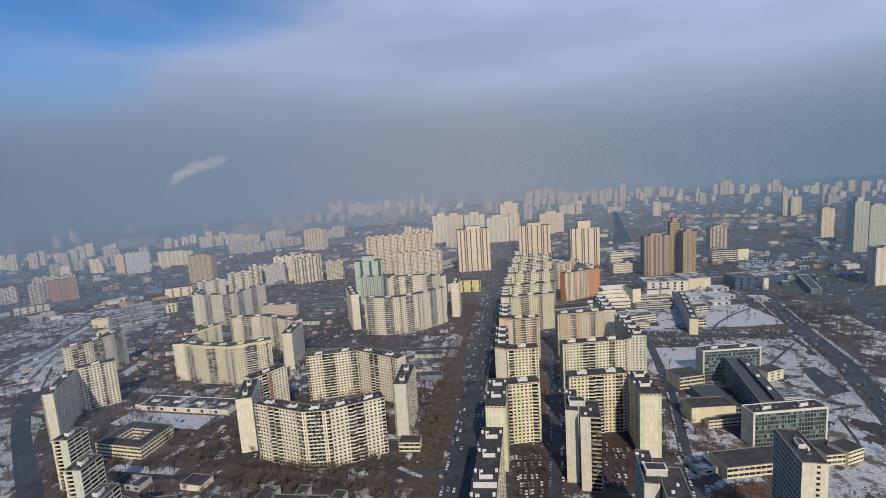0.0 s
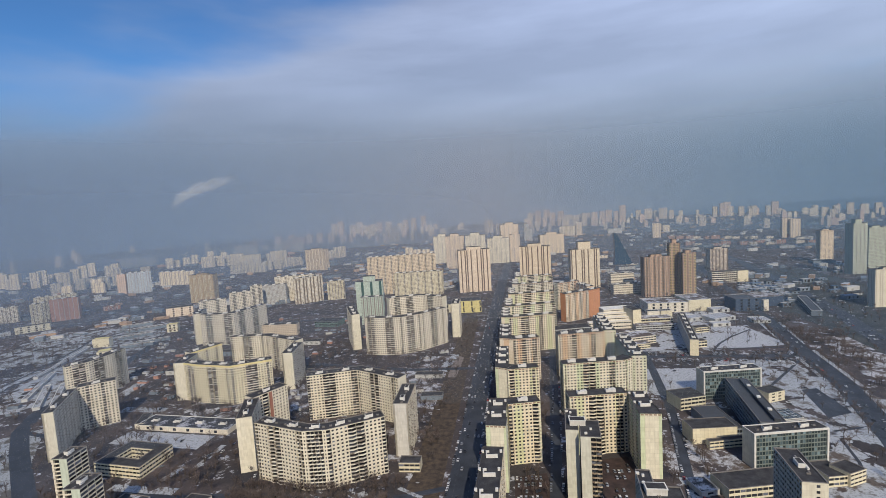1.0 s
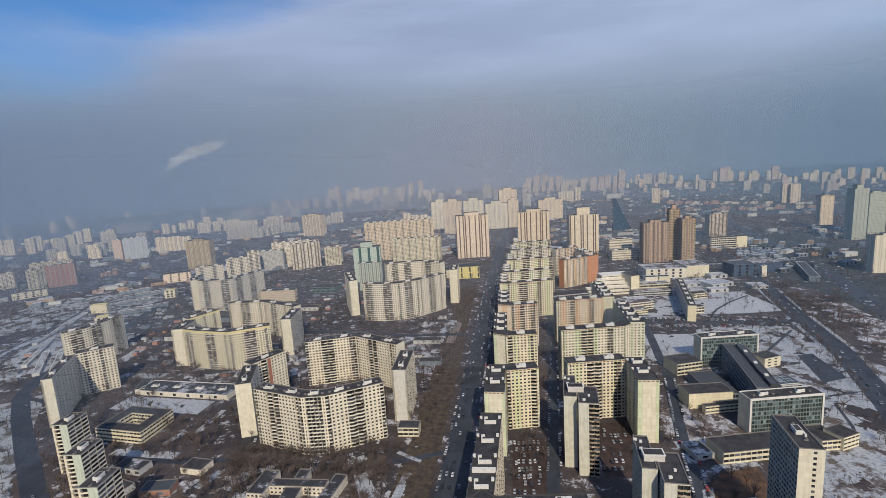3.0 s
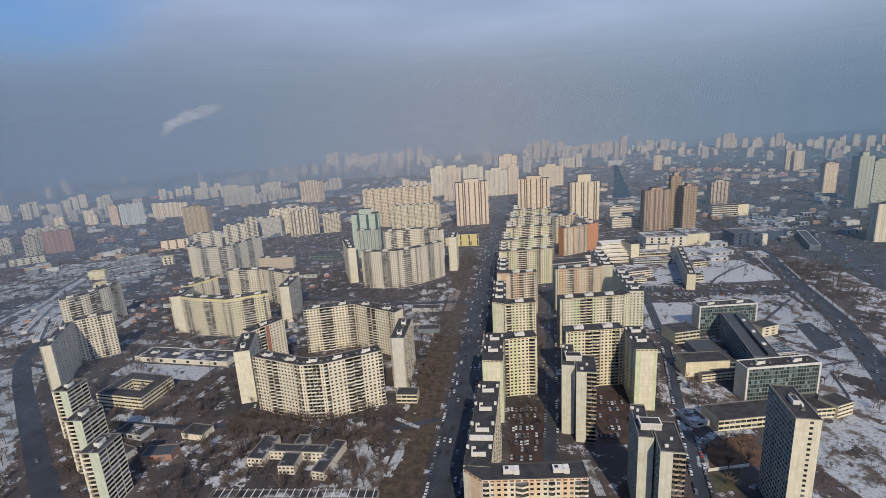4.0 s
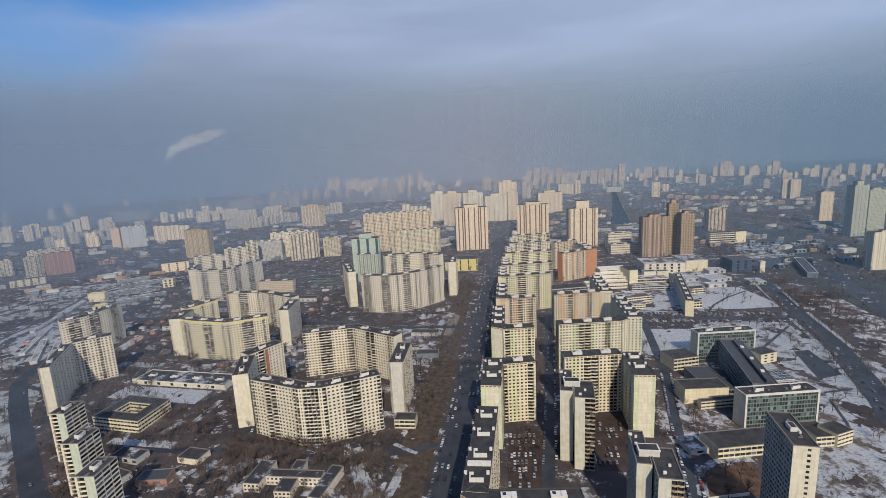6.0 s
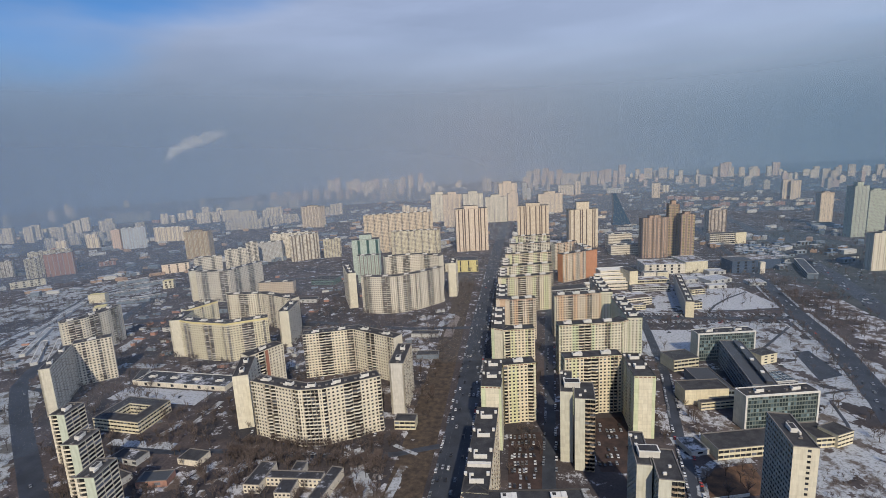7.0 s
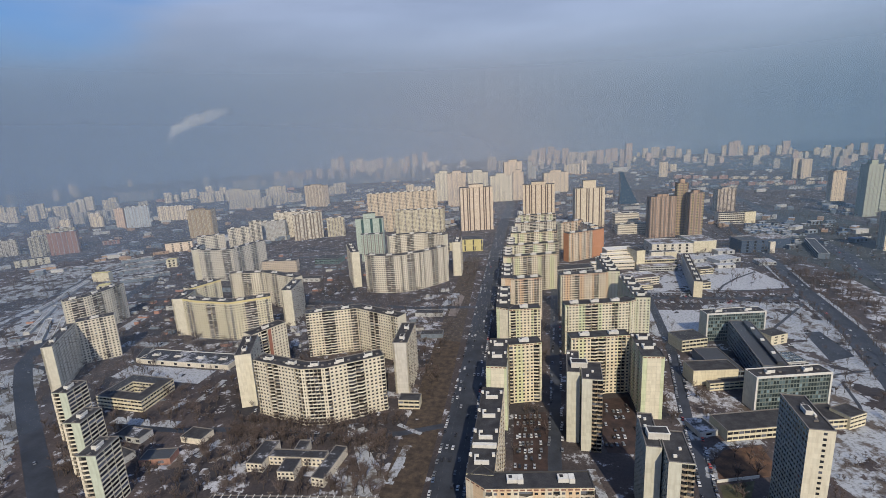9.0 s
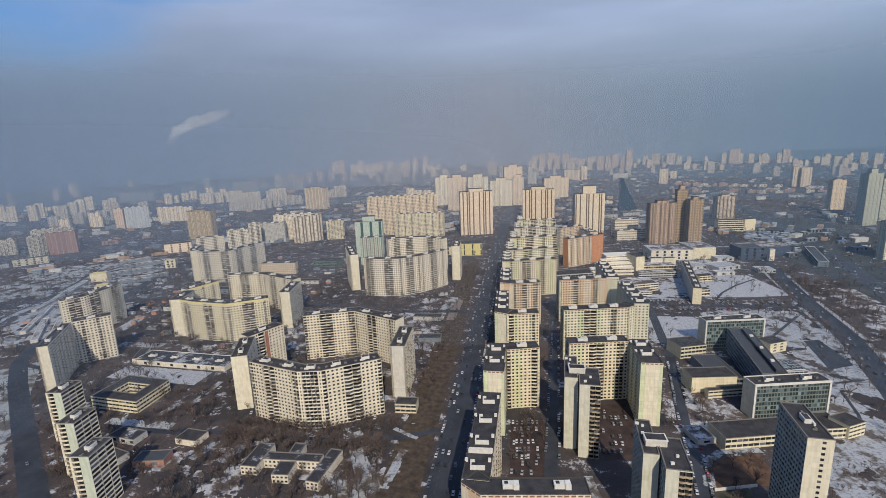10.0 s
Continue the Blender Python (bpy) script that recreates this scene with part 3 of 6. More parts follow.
road([(420, 540), (445, 635), (469, 720), (495, 814), (525, 961), (546, 1072), (600, 1400), (680, 2000)], 24, "broad far expressway with scattered traffic", 0.15)
sheet("paved_lots", [(424, 845), (432, 720), (424, 610), (560, 760), (672, 980), (680, 1135), (676, 1300), (556, 1238), (470, 1005)], 0.09, LOTS, "dark paved lots and verges beside the expressway", category="car park")
sheet("parking_lot", [(278, 509), (294, 513), (292, 456), (266, 445)], 0.13, ASPHALT, "dark trapezoid car park beside the office complex", category="car park")
for line in ([(256, 420), (284, 428), (312, 435)], [(253, 406), (244, 371), (236, 352)]):
    strip("path", line, 2.4, 0.125, ASPHALT, "narrow dark footpath through the snow", "path")
strip("grass_verge", [(-76, 150), (-76, 320), (-78, 420), (-82, 600), (-88, 840)], 26, 0.07, VERGE, "brown muddy grass verge along the avenue", "verge")
for line in ([(242, 636), (262, 668), (290, 700), (330, 735)], [(240, 640), (262, 607)], [(235, 645), (290, 648), (352, 650)], [(255, 520), (290, 560), (330, 606)]):
    strip("path", line, 3.0, 0.12, ASPHALT, "narrow dark footpath through the snow", "path")
# lane markings
marks = Acc()
for k in range(150):
    y = 150 + 7 * k
    for x in (-53.5, -42.5):
        marks.box(-0.1, 0, 0.155, 0.1, 3.0, 0.175, (x, y))
part("lane_marking", marks, PAINT, None, "worn white lane markings on the avenue", "stuff")["category"] = "marking"


def patch_of_snow(x0, y0, x1, y1, cut, cell, mat, label, seed, turn=0.0, at=(0, 0), lift=0.06):
    """Old snow with ragged edges and bare holes, a thin raised crust."""
    v, f, index = [], [], {}
    nx, ny = int((x1 - x0) / cell), int((y1 - y0) / cell)
    c, s = math.cos(radians(turn)), math.sin(radians(turn))

    def point(i, j):
        if (i, j) not in index:
            x, y = x0 + i * cell, y0 + j * cell
            x, y = x + noise.noise((x * 0.4, y * 0.4, seed)) * cell * 0.7, y + noise.noise((y * 0.4, x * 0.4, seed + 9)) * cell * 0.7
            px, py = at[0] + c * x - s * y, at[1] + s * x + c * y
            index[(i, j)] = len(v)
            v.append((px, py, lift + 0.03 * noise.noise((x * 0.2, y * 0.2, seed + 3))))
        return index[(i, j)]
    for i in range(nx):
        for j in range(ny):
            x, y = x0 + (i + 0.5) * cell, y0 + (j + 0.5) * cell
            edge = min(i, nx - i, j, ny - j) * cell
            k = noise.fractal((x / 22, y / 22, seed), 1.0, 2.0, 4) + min(0.0, edge / 14 - 0.8) * 0.6
            if k > cut:
                f.append((point(i, j), point(i + 1, j), point(i + 1, j + 1), point(i, j + 1)))
    me = bpy.data.meshes.new("snow_cover")
    me.from_pydata(v, [], f)
    me.materials.append(mat)
    return tagged(new("snow_cover", me), label, "snow", kind="stuff")


patch_of_snow(0, 0, 110, 120, -0.38, 1.6, SNOW, "old snow on the slope by the office tower", 3, 20, (190, 250))
patch_of_snow(0, 0, 120, 150, -0.3, 1.8, SNOW, "trodden snow between road and office", 5, 18, (245, 385))
patch_of_snow(0, 0, 112, 100, -0.95, 1.8, PARK_SNOW, "white snowy park lawn with paths", 7, 10, (235, 640))
patch_of_snow(0, 0, 90, 70, -0.7, 1.6, PARK_SNOW, "snowy ground behind the office slab", 11, 0, (120, 505))
patch_of_snow(0, 0, 110, 90, -0.25, 1.8, SNOW, "snow beside the cross street", 13, 0, (205, 515))
patch_of_snow(-170, -20, 34, 260, -0.62, 2.0, FIELD_SNOW, "snowy field beside the curving road", 17, 42, (-350, 190))
patch_of_snow(0, 0, 250, 230, -0.2, 2.6, FIELD_SNOW, "patchy snow on the open field beyond the garages", 97, 25, (-830, 560))
patch_of_snow(0, 0, 150, 200, -0.2, 2.4, SNOW, "snowy field by the river of tracks", 19, 30, (-640, 400))
patch_of_snow(0, 0, 100, 26, -0.95, 1.3, PARK_SNOW, "white snow-covered playing field of the school", 23, -4, (-396, 377))
patch_of_snow(0, 0, 200, 62, 0.2, 1.3, THIN_SNOW, "thin snow remains round the nursery school", 29, 0, (-270, 232))
patch_of_snow(0, 0, 70, 100, 0.05, 1.4, THIN_SNOW, "snow remains along the avenue trees", 31, 0, (-150, 330))
patch_of_snow(0, 0, 26, 120, 0.05, 1.2, THIN_SNOW, "snow remains under the avenue trees", 71, 0, (-102, 236))
patch_of_snow(0, 0, 56, 190, -0.12, 1.4, THIN_SNOW, "snow remains along the verge", 37, 0, (-142, 440))
for n, line in enumerate(([(-138, 470), (-112, 492), (-92, 486)], [(-130, 560), (-110, 530), (-92, 524)], [(-120, 600), (-108, 560)])):
    strip("path", line, 3.0, 0.1, VERGE_DIRT, "trodden dirt path across the avenue verge", "path")
patch_of_snow(0, 0, 64, 230, -0.1, 1.9, THIN_SNOW, "patchy snow among the roadside trees", 41, -12, (346, 480))
patch_of_snow(0, 0, 260, 200, 0.16, 2.6, THIN_SNOW, "snow remains between sheds", 43, 0, (-900, 700))
patch_of_snow(0, 0, 120, 44, 0.08, 1.2, THIN_SNOW, "snow remains on the nursery lawn", 83, 4, (-200, 236))
patch_of_snow(0, 0, 160, 90, 0.02, 1.8, THIN_SNOW, "snow remains among the yard sheds", 89, 0, (-270, 500))
patch_of_snow(0, 0, 260, 100, 0.05, 2.0, THIN_SNOW, "snow remains on yards", 47, 0, (-420, 430))
patch_of_snow(0, 0, 110, 90, -0.3, 1.8, PARK_SNOW, "snow round the school building", 59, 8, (128, 636))
patch_of_snow(0, 0, 70, 120, -0.2, 1.8, PARK_SNOW, "snow behind the grey slab", 61, 0, (255, 735))
patch_of_snow(0, 0, 130, 110, -0.1, 2.0, THIN_SNOW, "snow remains on the shopping car park", 67, 5, (170, 700))
patch_of_snow(0, 0, 62, 72, -0.25, 1.3, THIN_SNOW, "dirty snow between the street and the hall", 53, 15, (112, 322))
def snow_bank(ax, ay, bx, by, width, seed):
    """Old ploughed snow lying along a path."""
    length = math.hypot(bx - ax, by - ay)
    patch_of_snow(0, -width / 2, length, width / 2, -0.75, 0.9, SNOW, "ploughed snow bank along a yard path", seed, math.degrees(math.atan2(by - ay, bx - ax)), (ax, ay), 0.13)


for n, (ax, ay, bx, by, width) in enumerate((
        (-329, 309, -269, 307, 9), (-294, 320, -287, 342, 6), (-277, 340, -276, 379, 6), (-228, 271, -222, 291, 8),
        (-133, 301, -118, 314, 8), (-86, 257, -82, 297, 7), (-95, 321, -75, 310, 4), (-104, 548, -89, 635, 14),
        (-486, 490, -494, 533, 16), (-114, 295, -94, 256, 14), (-114, 259, -97, 241, 16), (-394, 452, -449, 453, 12),
        (-205, 270, -199, 290, 9), (40, 282, 45, 250, 6), (130, 523, 140, 486, 7), (143, 643, 214, 637, 6))):
    snow_bank(ax, ay, bx, by, width, 101 + n)
YARD = worn("reddish_yard_mud", (0.020, 0.013, 0.012), (0.056, 0.033, 0.028), 7.0, 0.95, 1.0)
sheet("yard", [(-8, 222), (28, 228), (20, 300), (15, 346), (-9, 340), (-9, 300)], 0.05, YARD, "reddish muddy yard with parked cars", category="yard")
sheet("yard", [(53, 300), (80, 300), (80, 372), (50, 366)], 0.05, YARD, "reddish muddy yard below the panel block", category="yard")
sheet("ground", [(112, 279), (114, 294), (128, 309), (153, 316), (152, 290), (143, 284)], 0.05, MUD, "rust-brown muddy building pit", "structure")

sheet("lawn", [(110, 258), (124, 262), (134, 280), (112, 274)], 0.05, LAWN, "small olive winter lawn by the pit", category="lawn")
fence = Acc()
fence.box(0, -0.2, 0, 27, 0.2, 1.9, (111.5, 276.3), 14.5)
part("boundary_wall", fence, COPING, None, "pale concrete boundary wall below the pit", "structure")["category"] = "wall"
for n, (ax, ay, bx, by, width) in enumerate(((110, 280, 116, 304, 7), (116, 304, 130, 316, 6), (130, 316, 156, 320, 6), (114, 318, 112, 345, 8))):
    snow_bank(ax, ay, bx, by, width, 131 + n)
for n, (ax, ay, bx, by) in enumerate(((278, 404, 312, 520), (312, 520, 332, 640), (340, 668, 359, 770), (302, 400, 339, 520), (339, 520, 359, 640), (361, 660, 386, 770))):
    snow_bank(ax, ay, bx, by, 4.5, 141 + n)
sheet("yard", [(-90.5, 548), (-80, 548), (-78, 622), (-91, 635)], 0.1, VERGE_DIRT, "pale trodden yard beside the avenue", category="yard")

# haze banks: see-through sheets coloured as the smog between the place and the horizon, one behind the other


def haze_bank(radius, density, tall):
    m = bpy.data.materials.new("smog")
    m.use_nodes = True
    tree = m.node_tree
    tree.nodes.clear()
    out = tree.nodes.new("ShaderNodeOutputMaterial")
    clear = tree.nodes.new("ShaderNodeBsdfTransparent")
    a, b = tree.nodes.new("ShaderNodeBsdfDiffuse"), tree.nodes.new("ShaderNodeBsdfTranslucent")
    body, whole = tree.nodes.new("ShaderNodeMixShader"), tree.nodes.new("ShaderNodeMixShader")
    link(tree, a.outputs[0], body.inputs[1])
    link(tree, b.outputs[0], body.inputs[2])
    split = tree.nodes.new("ShaderNodeSeparateXYZ")
    link(tree, tree.nodes.new("ShaderNodeNewGeometry").outputs["Position"], split.inputs[0])
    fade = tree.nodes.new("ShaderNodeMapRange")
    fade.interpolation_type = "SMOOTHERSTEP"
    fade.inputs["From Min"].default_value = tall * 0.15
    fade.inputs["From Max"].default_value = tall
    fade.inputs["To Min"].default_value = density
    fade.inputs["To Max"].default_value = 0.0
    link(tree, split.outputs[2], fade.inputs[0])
    # the painted smog is denser towards the west
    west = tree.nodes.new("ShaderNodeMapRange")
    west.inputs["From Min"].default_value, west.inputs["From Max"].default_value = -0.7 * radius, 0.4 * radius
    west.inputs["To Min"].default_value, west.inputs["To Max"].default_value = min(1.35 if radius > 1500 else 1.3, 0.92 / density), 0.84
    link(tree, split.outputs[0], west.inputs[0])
    # tint warm in the middle, bluer at both ends like the lens's teal edges
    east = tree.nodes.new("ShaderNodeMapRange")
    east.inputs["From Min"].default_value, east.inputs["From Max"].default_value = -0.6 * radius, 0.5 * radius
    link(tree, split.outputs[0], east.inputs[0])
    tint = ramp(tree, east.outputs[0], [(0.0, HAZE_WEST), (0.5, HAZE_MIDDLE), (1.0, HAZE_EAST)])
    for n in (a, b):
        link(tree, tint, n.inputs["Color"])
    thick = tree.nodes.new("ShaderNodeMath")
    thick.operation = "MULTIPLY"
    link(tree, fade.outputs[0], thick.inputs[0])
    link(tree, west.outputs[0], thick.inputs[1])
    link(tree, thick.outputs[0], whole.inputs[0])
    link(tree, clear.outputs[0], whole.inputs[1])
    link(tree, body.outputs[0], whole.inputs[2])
    link(tree, whole.outputs[0], out.inputs[0])
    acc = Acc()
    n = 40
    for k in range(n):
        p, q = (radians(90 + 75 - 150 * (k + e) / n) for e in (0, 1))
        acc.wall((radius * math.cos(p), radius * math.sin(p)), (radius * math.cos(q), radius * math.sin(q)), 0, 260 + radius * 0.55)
    ob = part("backdrop", acc, m, None, "see-through sheet tinted grey-blue as smog over the far city", "structure")
    ob["category"] = "haze"
    return ob


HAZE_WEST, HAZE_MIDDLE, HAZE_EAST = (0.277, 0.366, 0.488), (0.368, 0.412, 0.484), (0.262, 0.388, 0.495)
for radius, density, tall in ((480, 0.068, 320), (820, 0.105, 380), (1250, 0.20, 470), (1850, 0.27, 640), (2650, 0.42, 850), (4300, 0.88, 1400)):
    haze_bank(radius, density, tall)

# ---- housing blocks west of the avenue ----
ARC_LABEL = "cream sixteen-storey panel block in a horseshoe with loggias and black roof"
YELLOW_BAND = plain("yellow_cornice", (0.66, 0.56, 0.27), 0.7)
YELLOWED = panel_wall("faded_yellow_panels", (0.74, 0.67, 0.48))


def horseshoe(at, wings, height, label=ARC_LABEL, windows=0, mat=CREAM, floors=16, band=None, glass=GLASS):
    b = Block("apartment_block", label, "apartment block", at, "horseshoe panel blocks", windows)
    for pts, pattern, ends, *own in wings:
        b.wing(pts, own[1] if len(own) > 1 else 12.5, height, floors, pattern, mat, ends=ends, end_mat=own[0] if own else PLAIN_END, band=band, glass=glass)
    return b


front_arc = horseshoe((-170, 335), [
    ([(-211, 327.5), (-165, 314), (-147, 317), (-108, 341)], ("bwwwBBwwwwwbb", "nbbbbn", "bwwwwBBwwwwb"), (".", ".")),
    ([(-246, 372), (-231, 334)], "wbww", (".", ".")),
    ([(-240, 375), (-223, 407)], "wwwBwww", (".", ".")),
], 47, "cream panel block with a convex front and loggia columns, black roof", 300)
red = Acc()
red.box(16.5, -0.5, 1, 19.5, 0.2, 46, (-240, 375), math.degrees(math.atan2(32, 17)))
part("stair_strip", red, RED_STRIP, front_arc.root, "red-brown stairwell strip")
horseshoe((-150, 420), [
    ([(-214, 430), (-167, 447), (-118, 423)], ("bwwwwBBwwwwwb", "bwwwwBBwwwwwb"), (".", ".")),
    ([(-95.5, 366), (-98, 410)], "bbwb", (".", "."), GREY_END),
], 46.5, "cream panel block with concave front closing the court", 240)
horseshoe((-340, 480), [
    ([(-389, 480), (-366, 473), (-321, 467), (-283, 489)], ("wwBBww", "wwwwBBwwwwb", "bwwwwBBwww"), (".", ".")),
    ([(-407, 513), (-399, 477)], "wwb", (".", ".")),
    ([(-406, 517), (-389, 556)], "wwbw", (".", ".")),
], 45, "cream panel block with yellow top band and convex front", 140, YELLOWED, band=YELLOW_BAND, glass=DIM_GLASS)
horseshoe((-340, 575), [
    ([(-394, 583), (-345, 588), (-289, 562)], ("bwwwwBBwwww", "bwwwBBwwwww"), (".", ".")),
    ([(-269, 512), (-276, 556)], "wbwb", (".", ".")),
], 45, "cream panel block with a blank end wall facing south", 60, glass=DIM_GLASS)
horseshoe((-160, 655), [
    ([(-221, 642), (-200, 637), (-168, 639), (-140, 658), (-110, 695)], ("wBBwww", "wwwBBww", "bwwBBww", "bwwwwBBwww"), (".", ".")),
    ([(-277, 722), (-248, 661)], "wwb", (".", ".")),
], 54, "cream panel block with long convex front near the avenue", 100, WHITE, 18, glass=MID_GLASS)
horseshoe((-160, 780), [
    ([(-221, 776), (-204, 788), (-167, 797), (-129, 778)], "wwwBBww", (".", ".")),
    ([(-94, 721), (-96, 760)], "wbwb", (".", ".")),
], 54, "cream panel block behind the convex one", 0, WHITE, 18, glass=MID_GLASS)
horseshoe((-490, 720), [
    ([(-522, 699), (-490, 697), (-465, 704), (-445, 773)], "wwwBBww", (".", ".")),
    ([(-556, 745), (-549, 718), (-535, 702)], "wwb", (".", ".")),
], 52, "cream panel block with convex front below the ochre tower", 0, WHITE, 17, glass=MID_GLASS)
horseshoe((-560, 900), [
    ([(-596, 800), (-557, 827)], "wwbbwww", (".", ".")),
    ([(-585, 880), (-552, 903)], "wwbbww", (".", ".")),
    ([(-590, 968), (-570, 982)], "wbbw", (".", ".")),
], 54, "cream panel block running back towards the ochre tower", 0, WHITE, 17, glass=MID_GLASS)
horseshoe((-440, 390), [
    ([(-416, 346), (-449, 401)], "wwbwb", (".", "."), PLAIN_END, 8.5),
    ([(-449.5, 402), (-425, 424)], "wwbwwwbwww", (".", ".")),
], 46, "cream panel block by the curving road, blank white end wall", 120)
horseshoe((-520, 490), [
    ([(-526, 461), (-514, 480), (-511, 510), (-514, 536)], "wwBBww", (".", ".")),
], 47, "cream panel block curving along the road", 60, glass=DIM_GLASS)

for (x, y), h in (((-258, 216), 40), ((-299, 246), 40), ((-346, 281), 40)):
    b = Block("slab_block", "pale fourteen-storey slab with dark balcony rows and blank end", "apartment block", (x + 6, y + 9), "stepped slabs by the road", 90)
    b.wing([(x + 12, y), (x + 10, y + 19)], 12, h, 13, "o", CREAM, rail=CREAM_RAIL, ends=("b.", "."), back="bbb", end_mat=GREEN_END, bay=6.0, sill=0.95, head=0.15)

# ---- panel blocks east of the avenue ----


def comb(at, wings, height, label, windows=0, floors=17, rail=CREAM_RAIL):
    b = Block("panel_block", label, "apartment block", at, "panel blocks beside the avenue", windows)
    for pts, depth, pattern, mat, ends, houses in wings:
        b.wing(pts, depth, height, floors, pattern, mat, ends=ends, attic=True, houses=houses, rail=rail, end_mat=ROW_END)
    return b


front_row = comb((0, 205), [
    ([(-29.5, 205.5), (-19.5, 198), (30, 203.5)], 11.5, (".", "bwwwwBwwwbwwwb"), ROSE, (".", "w"), 1),
    ([(-27.5, 291), (-29.5, 208)], 13.5, "wwbww", ROSE, ("w", "."), 1),
], 50, "cream and pinkish panel block with an L-shaped black roof", 220)
parapet = Acc()
parapet.box(-6.3, -0.6, 49.2, 6.3, 0.6, 51.4, (-22, 229), 2)
parapet.box(-6.3, 2.2, 49.2, 6.3, 2.8, 50.6, (-22, 229), 2)
part("parapet", parapet, COPING, front_row.root, "whitewashed parapet between the roof sections")
comb((0, 340), [
    ([(-12, 356), (13, 362)], 12, "bwwwwwB", YELLOW, ("w", "b"), 1),
    ([(-27, 368), (-27.5, 320), (-13, 319.5)], 14, ("wwbw", "."), GREENED, ("w", "."), 1),
], 50.5, "yellowish panel block with green stripes and a wing to the avenue", 220)
comb((-5, 440), [
    ([(-14, 436), (15.5, 441)], 12, "Bwwwwwb", YELLOW, ("b", "w"), 1),
    ([(-27, 509), (-26, 443), (-14.5, 438)], 13, ("wwbw", "."), GREENED, ("w", "."), 1),
], 50, "cream panel block with pale green stripes and loggia corner", 120)
comb((5, 535), [
    ([(-9, 535), (21, 542)], 12, "bwwBwwb", PINKISH, ("w", "w"), 1),
    ([(-26, 606), (-25, 541), (-9.5, 537)], 13, ("wwbw", "."), PINKISH, ("w", "."), 1),
], 50, "pinkish panel block with cream loggias", 60)
for (ax, ay), (bx, by), mat, text in (((-15, 639), (46, 655), YELLOW, "cream panel block with green stripe"), ((-12, 708), (54, 726), GREENED, "pale panel block with stripes"),
                                      ((-8, 800), (58, 816), YELLOW, "yellowish panel block across the row"), ((-2, 895), (62, 908), CREAM, "cream panel block across the row"), ((3, 984), (68, 995), YELLOW, "yellowish panel block at the row's end")):
    comb(((ax + bx) / 2, (ay + by) / 2), [
        ([(ax, ay), (bx, by)], 12, "bwwwwBBwwwwb", mat, ("w", "w"), 1),
        ([(ax - 12, ay + 62), (ax - 11, ay + 3), (ax - 0.5, ay + 1)], 12, ("wwbw", "."), mat, ("w", "."), 1),
    ], 50, text + ", stepped wing to the avenue")
comb((75, 370), [
    ([(36.4, 372), (82.5, 380)], 12, "bwwwwBBwwwb", YELLOW, ("b", "w"), 1),
    ([(83, 384), (83, 342), (98, 342)], 14, ("wbww", "."), GREENED, ("w", "."), 1),
], 50, "cream panel block with green striped wing and white end", 220)
comb((75, 455), [
    ([(38.6, 449), (98, 460), (106.5, 467)], 12, "bwwwwwBBwwwwb", GREENED, ("b", "b"), 1),
    ([(105, 547), (106.5, 472)], 14, "wwbw", GREENED, ("w", "w"), 1),
], 50, "cream panel block with chamfered corner and long wing", 120)
comb((70, 555), [
    ([(42.3, 550), (96, 561)], 12, "bwwwwBwwwwwb", PINKISH, ("b", "w"), 1),
    ([(95, 640), (96, 565)], 14, "wwbw", PINKISH, ("w", "w"), 1),
], 50, "pinkish panel block with cream loggia columns", 50)
orange = Block("panel_block", "panel block with bright orange end wall and cream front", "apartment block", (105, 820), "panel blocks beside the avenue")
orange.wing([(75, 798), (116, 826)], 13, 48, 16, "wwbw", PINKISH, attic=True, end_mat=ORANGE)
orange.wing([(116.5, 826), (137, 842)], 13, 48, 16, ".", ORANGE, attic=True, end_mat=ORANGE)
orange.wing([(104, 900), (118, 860)], 14, 48, 16, "ww", PINKISH, attic=True)
comb((95, 905), [([(70, 890), (112, 915)], 12, "wwbw", PINKISH, ("w", "w"), 1)], 50, "pinkish panel block behind the orange one")

# ---- towers ----


def split_tower(at, halves, height, floors, label):
    b = Block("tower_block", label, "tower block", at, "paired slab towers", 100)
    for x0, x1, y0, y1, front in halves:
        b.wing([(x1, y0), (x1 + 0.08 * (y1 - y0), y1)], x1 - x0, height, floors, "www", SHADED_SIDE, rail=DULL_RAIL, ends=(front, "."), back="wwww", end_mat=TOWER_END, houses=0, bay=3.3)
    # one machine room over the joint of the slabs, and vents on both roofs
    (_, x, _, yb, _), (xa, _, ya, yc, _) = halves
    z = height - 0.55
    room, cap, rim = Acc(), Acc(), Acc()
    room.box(-6.5, -3.0, z, 4.0, 3.0, z + 3.4, (x + 1.5, yc - 5))
    house = part("machine_room", room, GREY_END, b.root, "grey rooftop machine room with a white rim")
    rim.box(-6.8, -3.3, z + 3.4, 4.3, 3.3, z + 3.9, (x + 1.5, yc - 5))
    part("rim", rim, COPING, house)
    cap.box(-6.1, -2.6, z + 3.9, 3.6, 2.6, z + 3.98, (x + 1.5, yc - 5))
    part("cap", cap, ROOFING, house)
    for vx, vy, w in ((x - 5.0, yb - 4, 1.0), (x - 2.5, yb - 6, 0.7), (x - 4, yb - 13, 0.8), (xa + 4, ya + 5, 0.9), (xa + 8, ya + 11, 0.7)):
        vent = Acc()
        vent.box(-w, -0.5, z, w, 0.5, z + 1.3, (vx, vy), 8)
        part("vent", vent, COPING, b.root)
    return b


